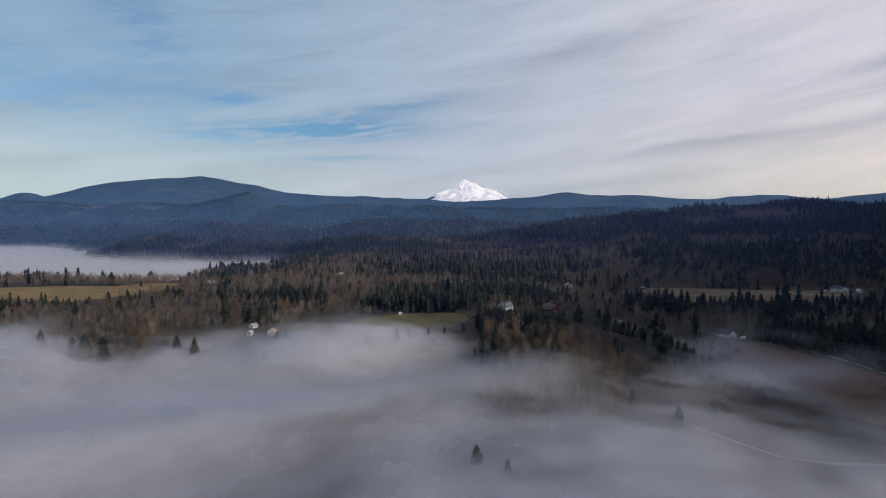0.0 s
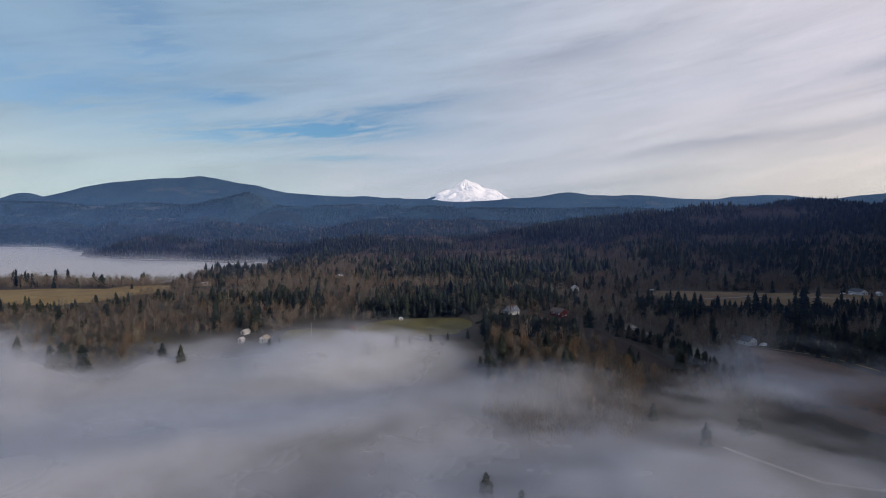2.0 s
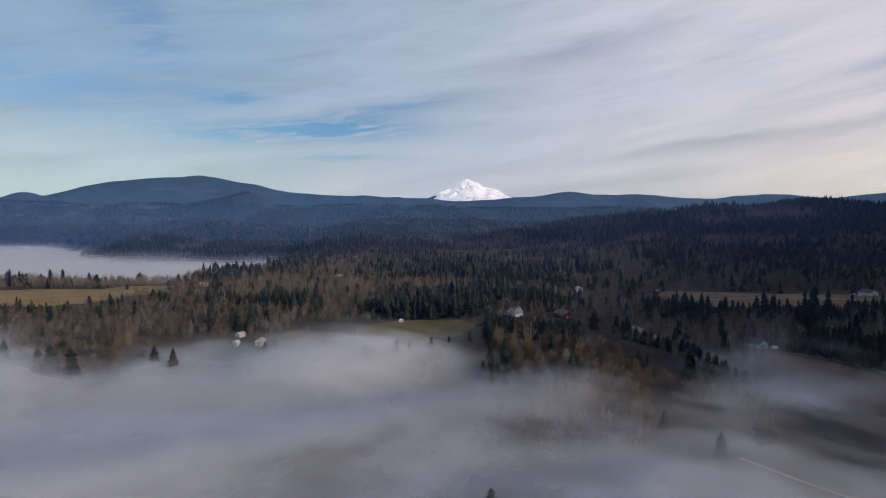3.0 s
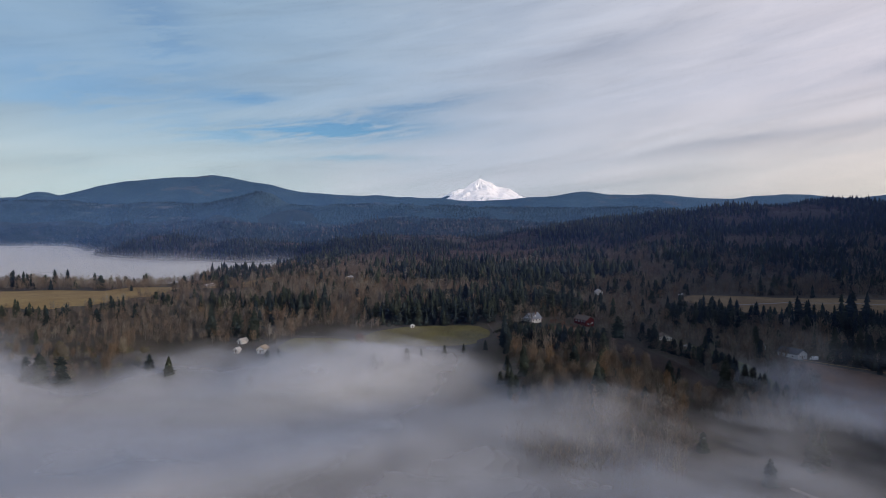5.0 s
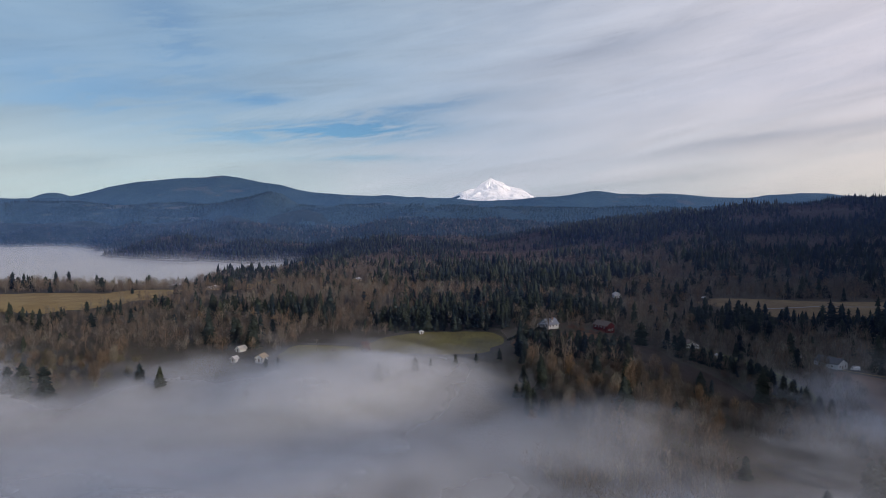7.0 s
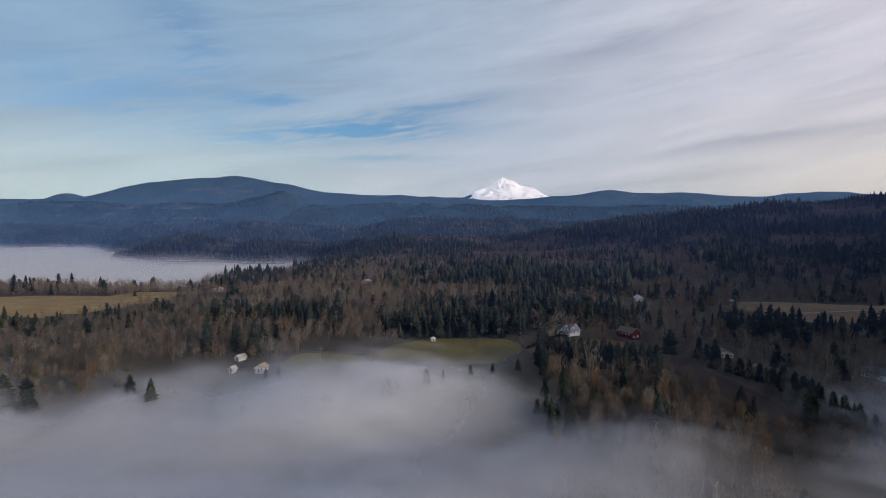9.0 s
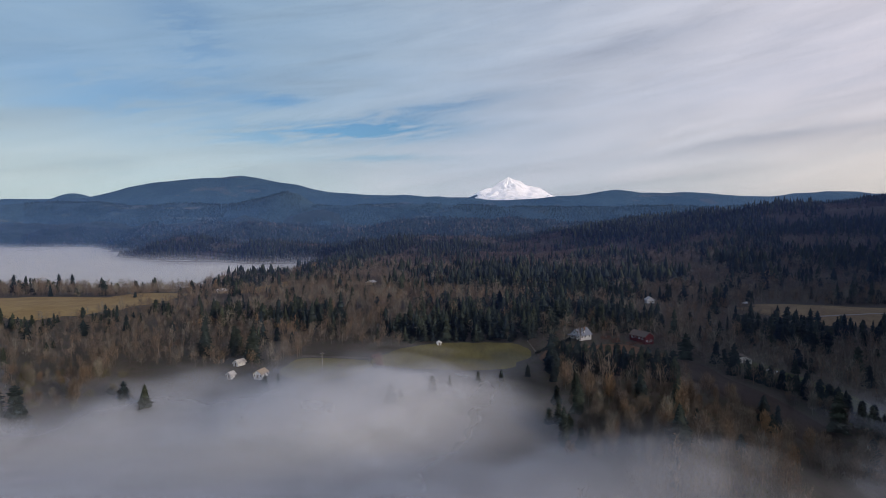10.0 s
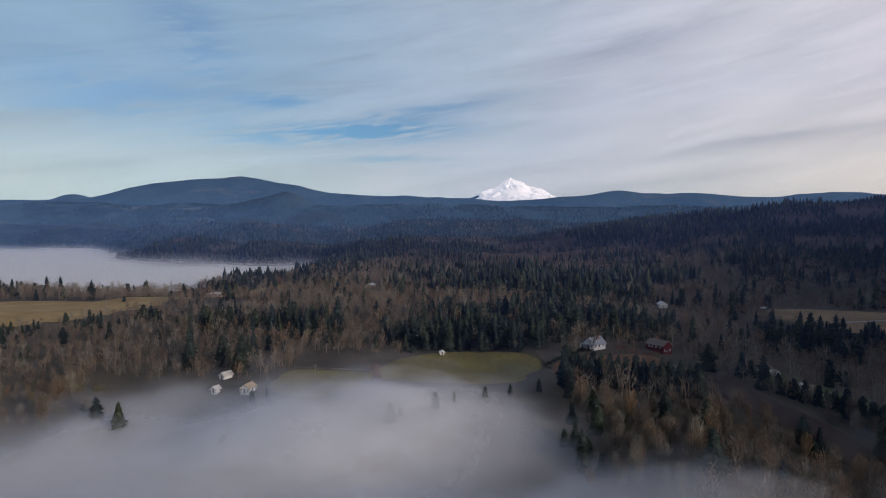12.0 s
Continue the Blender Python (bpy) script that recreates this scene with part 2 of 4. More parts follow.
def land(x, y):
    """Height of the ground."""
    x, y = np.asarray(x, float), np.asarray(y, float)
    z = -15 + 20 * step(390, 480, y) + 7 * step(480, 700, y) + 7 * step(800, 1100, y)
    z = z + 8 * hump(x, y, 25, 565, 45, 45) - 10 * step(60, 260, x) * (1 - step(600, 720, y))
    z = z + 8 * hump(x, y, 60, 395, 60, 45)
    shore = np.interp(x, (-2600, -1780, -1370, -1000, -600), (2850, 2620, 2080, 1680, 1720)) + 110 * bumps(x, y, 210, 3)
    left = step(-430, -600, x - 90 * step(1040, 1200, y) + 0.06 * (y - 1200)) * step(925, 1010, y)
    z = z - 12 * step(-220, -360, x) * step(780, 900, y)
    z = z - 80 * left * (1 - step(shore - 250, shore + 350, y))
    lateral = step(-60, 420, x - 0.03 * (y - 900))
    ahead = (0.45 * x + 0.9 * y - 800) / 1000
    z = z + (98 + 25 * step(600, 1000, x)) * step(0, 1, ahead) * lateral * (1 - 0.55 * step(1900, 2600, y))
    near_rise = step(1350, 2000, y) * (1 - step(-300, -600, x)) + step(shore, shore + 500, y) * step(-300, -600, x)
    z = z + 40 * near_rise * (1 - lateral) + 45 * step(2100, 2800, y) * (1 - 0.6 * lateral) * (1 - 0.8 * left * (1 - step(shore, shore + 400, y))) + 40 * step(2700, 3400, y) + 20 * step(3400, 4200, y)
    # unseen hill added right of the view to throw shade over that side
    z = z + 150 * step(0, 200, x - 0.72 * y - 75) * step(130, 280, y)
    z = z + 58 * bumps(x, y, 330, 3) * step(1500, 1900, y) * step(100, -500, x) + 22 * bumps(x, y, 170, 3) * step(1300, 1700, y)
    # gullies between rounded spurs
    gully = 1 - np.abs(bumps(x * 0.8 + 0.6 * y + 90, 0.8 * y - 0.6 * x, 300, 2)) * 2.6
    z = z - 20 * np.clip(gully, 0, 1) * step(900, 1250, y) * (0.35 + 0.65 * lateral)
    z = z + 20 * bumps(x + 300, y, 230, 2) * lateral * step(880, 1100, y) + 16 * hump(x, y, 650, 1500, 150, 170)
    z = z + 1.5 * bumps(x, y, 90) * step(420, 560, y) + (7 * bumps(x, y, 260) + 4 * bumps(x, y, 120)) * step(850, 1300, y) + 14 * bumps(x, y, 520) * step(1400, 2200, y)
    return z


def height(x, y):
    return float(land(x, y))


def sheet(name, xs, ys, z, mat, attribute=None):
    """A mesh from a grid of places."""
    rows, cols = xs.shape
    me = bpy.data.meshes.new(name)
    co = np.stack((xs, ys, z), -1).reshape(-1, 3)
    i = (np.arange(rows - 1)[:, None] * cols + np.arange(cols - 1)[None, :]).ravel()
    quads = np.stack((i, i + 1, i + cols + 1, i + cols), -1)
    me.from_pydata([], [], [])
    me.vertices.add(len(co))
    me.vertices.foreach_set("co", co.astype(np.float32).ravel())
    me.loops.add(quads.size)
    me.loops.foreach_set("vertex_index", quads.astype(np.int32).ravel())
    me.polygons.add(len(quads))
    me.polygons.foreach_set("loop_start", (np.arange(len(quads)) * 4).astype(np.int32))
    me.polygons.foreach_set("use_smooth", np.ones(len(quads), bool))
    if attribute is not None:
        a = me.attributes.new("depth", "FLOAT", "POINT")
        a.data.foreach_set("value", attribute.astype(np.float32).ravel())
    me.update(calc_edges=True)
    me.materials.append(mat)
    return new(name, me)


def wedge(y0, y1, rows, cols, off, half, bend=1.0):
    y = y0 + (y1 - y0) * np.linspace(0, 1, rows) ** bend
    u = np.linspace(-half, half, cols)
    return u[None, :] * (y[:, None] + off), np.repeat(y[:, None], cols, 1)


gx, gy = wedge(-700, 4900, 300, 260, 1300, 0.95, 1.5)
tagged(sheet("ground", gx, gy, land(gx, gy), M_GROUND), "brown woodland floor and valley land, tinted blue far off for haze", "ground", kind="structure")

# distant ranges, each a real slope; crest heights follow sums of humps


def range_of_hills(name, label, y0, y1, half, crest, mat, rough):
    x, y = np.meshgrid(np.linspace(-half, half, 260), np.linspace(y0, y1, 60))
    return tagged(sheet(name, x, y, slope(x, y, y0, y1, crest, rough), mat), label, "hills", kind="structure")


def slope(x, y, y0, y1, crest, rough):
    t = (y - y0) / (y1 - y0)
    rise = step(0.0, 0.72, t) * (1 - 0.35 * step(0.78, 1.0, t))
    z = land(x, np.full_like(x, y0)) - 30 + (crest(x) - land(x, np.full_like(x, y0)) + 30) * rise
    return z + rough * bumps(x, y, 300, 4) * np.sin(np.pi * np.clip(t, 0, 1)) + rough * 0.12 * bumps(x, y, 30, 2)


def g1(x, x0, w):
    return np.exp(-((x - x0) / w) ** 2)


def far_crest(x):
    z = 285 + 12 * bumps(x, x * 0 + 5, 900) - 25 * g1(x, -60, 400)
    z = z + 108 * g1(x, -1810, 470) + 95 * g1(x, -2420, 480) + 9 * g1(x, -1850, 55) + 20 * g1(x, -1380, 420) + 42 * g1(x, 700, 190) + 22 * g1(x, 1100, 380) + 30 * g1(x, 2060, 260) + 30 * g1(x, 2900, 300) + 10 * g1(x, 350, 260)
    return z


M_FARHILL = backdrop_material("far_hills_painted_haze", (0.030, 0.062, 0.095), (0.050, 0.090, 0.120), (0.10, 0.10, 0.11), (0.006, 0.018, 0.038))
M_MIDHILL = backdrop_material("foothills_painted_haze", (0.024, 0.050, 0.066), (0.042, 0.074, 0.084), (0.13, 0.12, 0.10), (0.003, 0.009, 0.020))
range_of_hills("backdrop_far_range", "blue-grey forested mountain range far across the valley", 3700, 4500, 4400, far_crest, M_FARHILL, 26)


def foothill_crest(x):
    return 200 + 14 * bumps(x, x * 0 + 2, 500) + 62 * g1(x, -1215, 90) + 44 * g1(x, -1380, 150) + 22 * g1(x, -1850, 300) + 30 * g1(x, -2600, 500)


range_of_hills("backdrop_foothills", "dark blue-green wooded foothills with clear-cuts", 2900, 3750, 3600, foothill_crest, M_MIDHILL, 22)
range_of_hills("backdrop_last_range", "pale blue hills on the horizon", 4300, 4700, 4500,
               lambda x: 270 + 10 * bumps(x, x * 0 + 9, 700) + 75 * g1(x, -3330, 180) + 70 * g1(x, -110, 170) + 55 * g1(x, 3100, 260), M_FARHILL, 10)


def snow_peak():
    """A snow-clad volcano: a sharp cone with ribs and cirques, the eastern shoulder longer."""
    a, r = np.meshgrid(np.linspace(-math.pi, math.pi, 241), np.linspace(0, 1, 80) ** 1.2)
    x, y = np.cos(a) * r, np.sin(a) * r
    wide = np.where(x > 0, 560.0, 470.0)
    fall = 0.62 * r ** 0.72 + 0.38 * r
    z = 450 - 226 * fall
    ribs = np.abs(bumps(a * 60 + 200 + 30 * r, r * 60, 26, 3)) + 0.5 * np.abs(bumps(a * 90 + 500, r * 160, 20, 3))
    z = z + (34 * ribs - 14) * np.clip(r * 4, 0, 1) * np.clip(1.6 - 1.5 * r, 0, 1)
    z = z + 14 * np.exp(-((x + 0.42) / 0.07) ** 2) * np.exp(-(y / 0.5) ** 2) + 10 * np.exp(-((x - 0.16) / 0.05) ** 2) * np.exp(-(y / 0.4) ** 2)
    x, y = x * wide, y * 300
    z[:, -1] = z[:, 0]
    return tagged(sheet("backdrop_snow_peak", x + 0.0, y + 4640, z, snow_material()), "snow-covered volcanic peak above the ranges", "mountain", kind="structure")


snow_peak()

# ---------------------------------------------------------------- fields and tracks


def field(name, label, rim, mat, lift=0.3, rings=10, category="field"):
    """A patch of open land laid over the ground, with a wavering rim."""
    pts = np.array(rim, float)
    n = len(pts)
    t = np.linspace(0, n, 24 * n, endpoint=False)
    i, f = t.astype(int), (t % 1)[:, None]
    p0, p1, p2, p3 = pts[(i - 1) % n], pts[i % n], pts[(i + 1) % n], pts[(i + 2) % n]
    edge = 0.5 * (2 * p1 + (p2 - p0) * f + (2 * p0 - 5 * p1 + 4 * p2 - p3) * f ** 2 + (3 * p1 - p0 - 3 * p2 + p3) * f ** 3)
    mid = edge.mean(0)
    edge = mid + (edge - mid) * (1 + 0.10 * bumps(edge[:, 0], edge[:, 1], 22, 3))[:, None]
    edge = np.vstack((edge, edge[:1]))
    s = np.linspace(0, 1, rings)[:, None]
    x, y = mid[0] + (edge[:, 0] - mid[0]) * s, mid[1] + (edge[:, 1] - mid[1]) * s
    z = land(x, y) + lift
    z[-1] -= 0.6
    OPEN.append(edge)
    return tagged(sheet(name, x, y, z, mat), label, category, kind="structure")


OPEN = []
field("meadow", "dry tan hillside meadow", [(-570, 650), (-550, 735), (-440, 742), (-388, 752), (-404, 820), (-410, 885), (-368, 875), (-352, 800), (-346, 705), (-372, 625), (-450, 600)], M_HAY)
field("meadow", "narrow strip of dry tan grass", [(-352, 845), (-350, 905), (-318, 1015), (-284, 1015), (-288, 930), (-302, 832)], M_HAY)
field("pasture", "mossy green pasture beside the woods", [(-90, 500), (-86, 532), (-64, 558), (-34, 560), (-6, 548), (10, 524), (-8, 490), (-46, 484)], M_PASTURE, 0.35)
field("pasture", "fenced green pasture", [(-132, 470), (-134, 510), (-92, 508), (-86, 486), (-105, 462)], M_PASTURE)
field("meadow", "rough brown meadow below the grey-roofed house", [(10, 502), (14, 528), (40, 540), (72, 556), (80, 535), (60, 508)], M_RUST)
field("meadow", "tan grass field below the wooded ridge", [(196, 735), (235, 765), (300, 748), (425, 725), (430, 690), (330, 650), (255, 660), (205, 690)], M_HAY_SHADED)
field("meadow", "red-brown meadow on the slope", [(200, 500), (240, 474), (300, 420), (330, 380), (240, 350), (200, 400)], M_RUST)
field("lawn", "dull green lawn by the bungalow", [(128, 535), (146, 540), (165, 480), (175, 440), (150, 440), (132, 490)], M_LAWN)
field("meadow", "dim brown clearing in the mist", [(74, 530), (104, 527), (112, 482), (140, 430), (128, 414), (102, 452), (84, 488)], M_DIM)


def ribbon(name, label, line, width, mat, lift=0.25):
    pts = np.array(line, float)
    t = np.linspace(0, len(pts) - 1.001, 20 * len(pts))
    i = t.astype(int)
    p = pts[i] + (pts[i + 1] - pts[i]) * (t - i)[:, None]
    d = np.gradient(p, axis=0)
    side = np.stack((-d[:, 1], d[:, 0]), -1) / np.linalg.norm(d, axis=1)[:, None]
    s = np.linspace(-0.5, 0.5, 4)[:, None, None] * width
    q = p[None] + side[None] * s
    z = land(q[..., 0], q[..., 1]) + lift
    return tagged(sheet(name, q[..., 0], q[..., 1], z, mat), label, "track", kind="structure")


ribbon("track", "pale gravel lane in the mist", [(120, 322), (136, 300), (146, 288), (165, 285), (200, 290), (250, 300)], 3.0, M_GRAVEL)
ribbon("track", "pale farm track across the tan field", [(250, 690), (300, 702), (350, 700), (410, 690)], 3.5, M_GRAVEL, 0.6)
ribbon("track", "tan grass verge along the red-brown meadow", [(214, 500), (244, 478), (302, 424), (334, 384)], 1.6, M_HAY, 0.6)

# ---------------------------------------------------------------- fog


def fog_reach(x):
    """How far up the valley the fog lies, by the place across it."""
    return np.interp(x, (-420, -320, -262, -226, -190, -165, -138, -95, -71, -28, 4, 35, 52, 84, 112, 132, 180, 230, 300, 400),
                     (492, 488, 455, 456, 470, 492, 484, 472, 510, 516, 506, 470, 436, 420, 424, 444, 474, 444, 392, 340))


def billows(x, y):
    """The swelling top of the fog: long rolls drawn out along the wind, with smaller puffs on them."""
    u, v = 0.86 * x + 0.5 * y, 0.86 * y - 0.5 * x
    roll = bumps(u * 0.62 + 40, v, 58, 1)
    puff = 1.2 - 2.2 * np.sqrt(bumps(u + 300, v * 1.2, 40, 1) ** 2 + 0.08)
    return 5.8 * roll + 2.0 * (puff - 0.3) + 2.5 * bumps(x, y, 150, 1) + 3.5 * hump(x, y, -25, 460, 60, 30) + 4.0 * hump(x, y, -75, 425, 45, 30) - 2.0 * hump(x, y, -135, 460, 40, 30)


def fog_bank():
    x, y = wedge(60, 620, 118, 130, 190, 0.86, 1.0)
    over = land(x, y)
    climb = 17 * step(365, 478, y) - 3 * step(60, 130, x)
    swell = 5.5 * np.tanh(billows(x, y) / 5.5)
    ragged = 36 + 24 * bumps(x, y, 46, 4)
    thin = step(-30, 45, x - 0.52 * (y - 420) + 22) * (0.46 + 0.12 * step(300, 365, y)) + 0.12 * hump(x, y, 78, 368, 45, 42) + 0.12 * hump(x, y, -150, 476, 40, 20)
    thin = thin + 0.34 * hump(x, y, 180, 310, 85, 80) - 0.30 * hump(x, y, 160, 440, 50, 40)
    side = 1 - step(0.74, 0.85, np.abs(x / (y + 190)))
    back = step(60, 120, y)
    sag = np.maximum(step(-5.5, 4.0, swell), 0.62 * step(370, 300, y))
    over_copse = 6 * hump(x, y, 62, 372, 55, 45)

    def lay(lift, amount, reach, full, grain, low, high, lag, soft, gap=1.0):
        d = step(-soft, 125, fog_reach(x) + reach + ragged - y)
        z = -3.0 + climb + lift + swell * (0.3 if lift < -5 else 0.85) + over_copse * step(-3, 6, lift)
        d = d * np.clip(1 - gap * thin, 0, 1) * (1 - 0.22 * step(370, 450, y)) * (full + (1 - full) * sag) * side * back * step(-1.0, 3.0, z - over)
        ob = sheet("fog", x, y, z, fog_material("valley_fog", amount, grain, low, high, lag), d)
        tagged(ob, "low bank of pale grey valley fog", "fog", "fog layers", "stuff")

    # a dim floor of mist, the billowing bank upon it, and loose wisps above
    for k, lift in enumerate((-8.4, -7.3, -6.2)):
        lay(lift, 0.42, -6, 0.85, 0.016, -0.15, 0.45, 5.0 * k, 30)
    for k, lift in enumerate((-2.6, -1.8, -1.0, -0.2, 0.6, 1.4)):
        lay(lift, 0.34, 2.0 * k, 0.32, 0.020, 0.03, 0.58, 4.0 * k, 30)
    for k, (lift, amount) in enumerate(((2.6, 0.26), (4.0, 0.22), (6.0, 0.18), (9.0, 0.13))):
        lay(lift, amount, 10 + 7 * k, 0.40, 0.024, 0.12, 0.60, 14.0 * k, 40, 0.34)


fog_bank()


def far_fog():
    x, y = np.meshgrid(np.linspace(-3000, -150, 130), np.linspace(850, 3000, 110))
    low = -land(x, y) + 7 * bumps(x, y, 150, 3)
    for k, (z, amount, reach) in enumerate(((-24.0, 0.9, 22), (-18.0, 0.8, 16), (-13.0, 0.6, 10), (-8.0, 0.42, 4), (-2.0, 0.24, -4), (5.0, 0.10, -12), (13.0, 0.05, -20))):
        swell = 7.0 * bumps(x + 0.5 * y, y, 210, 3)
        d = step(0, 34, low - reach)
        tagged(sheet("fog", x, y, z + swell, fog_material("far_valley_fog", amount, 0.006, -0.05, 0.42, 20.0 * k, (0.97, 0.96, 0.92)), d), "white fog filling the far valley", "fog", "fog layers", "stuff")


far_fog()


def haze_sheets():
    """Blue sheets standing in for thin cold haze that thickens along the valley."""
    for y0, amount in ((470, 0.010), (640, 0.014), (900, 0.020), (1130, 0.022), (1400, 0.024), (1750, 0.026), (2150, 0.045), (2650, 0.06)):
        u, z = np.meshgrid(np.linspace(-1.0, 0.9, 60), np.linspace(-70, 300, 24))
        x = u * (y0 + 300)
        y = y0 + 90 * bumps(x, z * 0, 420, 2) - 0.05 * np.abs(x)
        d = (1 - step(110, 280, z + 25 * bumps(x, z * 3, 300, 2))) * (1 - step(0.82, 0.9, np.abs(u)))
        m = bpy.data.materials.new("cold_haze")
        m.use_nodes = True
        n = Nodes(m.node_tree)
        depth = n.add("ShaderNodeAttribute", attribute_name="depth").outputs["Fac"]
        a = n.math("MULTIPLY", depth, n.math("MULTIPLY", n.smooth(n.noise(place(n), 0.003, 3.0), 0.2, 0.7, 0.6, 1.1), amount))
        # nearer sheets are a deeper blue, to tint the dark woods like shade
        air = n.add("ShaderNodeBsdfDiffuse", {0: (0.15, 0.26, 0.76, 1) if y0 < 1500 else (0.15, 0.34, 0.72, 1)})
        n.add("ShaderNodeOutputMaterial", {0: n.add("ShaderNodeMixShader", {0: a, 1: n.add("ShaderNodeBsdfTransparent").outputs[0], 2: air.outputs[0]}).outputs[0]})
        tagged(sheet("haze", x, y, z, m, d), "thin blue sheets standing in for haze over the wooded valley", "haze", "haze layers", "stuff")


haze_sheets()

# ---------------------------------------------------------------- trees


class Parts:
    """Triangles gathered into one mesh."""

    def __init__(self):
        self.v, self.f = [], []

    def tri(self, a, b, c):
        i = len(self.v)
        self.v += [a, b, c]
        self.f.append((i, i + 1, i + 2))

    def quad(self, a, b, c, d):
        i = len(self.v)
        self.v += [a, b, c, d]
        self.f += [(i, i + 1, i + 2), (i, i + 2, i + 3)]

    def cone(self, foot, top, r0, r1, sides, jag=0.0, rng=None):
        foot, top = np.array(foot, float), np.array(top, float)
        d = (top - foot) / np.linalg.norm(top - foot)
        u = np.cross(d, (0.3, 0.9, 0.1))
        u /= np.linalg.norm(u)
        w = np.cross(d, u)
        i = len(self.v)
        for k in range(sides):
            a = 2 * math.pi * k / sides
            s = 1 + (jag * rng.uniform(-1, 1) if jag else 0)
            e = math.cos(a) * u + math.sin(a) * w
            self.v.append(tuple(foot + e * r0 * s - (d * r0 * 0.25 * rng.random() if jag else 0)))
            self.v.append(tuple(top + e * r1))
        for k in range(sides):
            a, b = i + 2 * k, i + 2 * ((k + 1) % sides)
            self.f += [(a, b, b + 1), (a, b + 1, a + 1)]

    def arrays(self):
        return np.array(self.v, np.float32), np.array(self.f, np.int32)


def fir_crown(rng, tall, wide, tiers, arms, core=True, full=1.15):
    """Drooping boughs in tiers round a dark core."""
    p = Parts()
    low = rng.uniform(0.06, 0.16) * tall
    lean = rng.uniform(-0.012, 0.012, 2) * tall
    if core:
        for k in range(3):
            a, b = low + (tall - low) * k / 3.2, low + (tall - low) * (k + 1.25) / 3.25
            r = 0.74 * wide * (1 - k / 3.3) ** 0.7
            p.cone((lean[0] * k / 3, lean[1] * k / 3, a), (lean[0] * (k + 1) / 3, lean[1] * (k + 1) / 3, min(b, tall * 0.99)), r, 0.10 * r, 5, 0.28, rng)
    for k in range(tiers):
        t = (k + rng.uniform(-0.3, 0.3)) / tiers
        t = min(max(t, 0.0), 0.97)
        z0 = low + (tall - low) * t
        r0 = wide * (1 - t ** full) ** 0.62 * (0.84 + 0.16 * math.sin(9 * t + tall)) + 0.3
        for j in range(arms):
            a = 2 * math.pi * (j + rng.random()) / arms + k * 0.7
            r = r0 * rng.uniform(0.68, 1.10)
            drop = r * rng.uniform(0.15, 0.5) * (1.0 if t < 0.75 else -0.2)
            c, s = math.cos(a), math.sin(a)
            w = max(0.35, 0.34 * r) * rng.uniform(0.8, 1.3)
            h = 0.12 * r
            x0, y0 = lean * t
            base, tip = (x0, y0, z0 + 0.4), (x0 + r * c, y0 + r * s, z0 - drop)
            l = (x0 + 0.55 * r * c - w * s, y0 + 0.55 * r * s + w * c, z0 - 0.55 * drop - h)
            q = (x0 + 0.55 * r * c + w * s, y0 + 0.55 * r * s - w * c, z0 - 0.55 * drop - h)
            p.tri(base, l, tip)
            p.tri(base, tip, q)
    p.cone((lean[0] * 0.9, lean[1] * 0.9, tall * 0.9), (lean[0], lean[1], tall * 1.02), 0.05 * wide + 0.15, 0.02, 3)
    return p.arrays()


def fir_far(rng, tall, wide, tiers=3, sides=5):
    """A fir far off: ragged skirts, one over another, with loose boughs between."""
    p = Parts()
    for k in range(tiers):
        z0, z1 = tall * (0.05 + 0.72 * k / tiers), tall * min(1.0, 0.36 + 0.66 * (k + 1) / tiers)
        off = rng.uniform(-0.12, 0.12, 2) * wide
        p.cone((off[0], off[1], z0), (0, 0, z1), wide * (1 - 0.66 * k / tiers) * rng.uniform(0.75, 1.1), 0.06 * wide, sides, 0.5, rng)
    for k in range(3 * sides):
        t, a = rng.random(), rng.uniform(0, 2 * math.pi)
        r, z = wide * 1.15 * (1 - t) ** 0.7 + 0.4, tall * (0.12 + 0.82 * t)
        w, c, d = 0.30 * r + 0.3, math.cos(a), math.sin(a)
        p.tri((0.35 * r * c - w * d, 0.35 * r * d + w * c, z + 0.5), (0.35 * r * c + w * d, 0.35 * r * d - w * c, z + 0.2), (r * c, r * d, z - 0.25 * r))
    return p.arrays()


def haze_crown(rng, tall, wide, bits):
    """A leafless crown far off: a domed cloud of short twigs lying every way."""
    p = Parts()
    for k in range(bits):
        d = rng.normal(0, 1, 3)
        d /= np.linalg.norm(d)
        q = rng.random() ** 0.4
        c = np.array((d[0] * wide * q, d[1] * wide * q, tall * (0.58 + 0.40 * d[2] * q)))
        a, b = rng.normal(0, 1, 3), rng.normal(0, 1, 3)
        a[2] += 0.8
        a, b = a / np.linalg.norm(a) * rng.uniform(0.8, 1.7), b / np.linalg.norm(b) * rng.uniform(0.25, 0.6)
        p.tri(tuple(c - a - b), tuple(c - a + b), tuple(c + a))
    return p.arrays()


def trunk_of(rng, tall, r, sides=5):
    p = Parts()
    p.cone((0, 0, -0.8), (0, 0, tall), r, 0.12 * r, sides)
    return p.arrays()


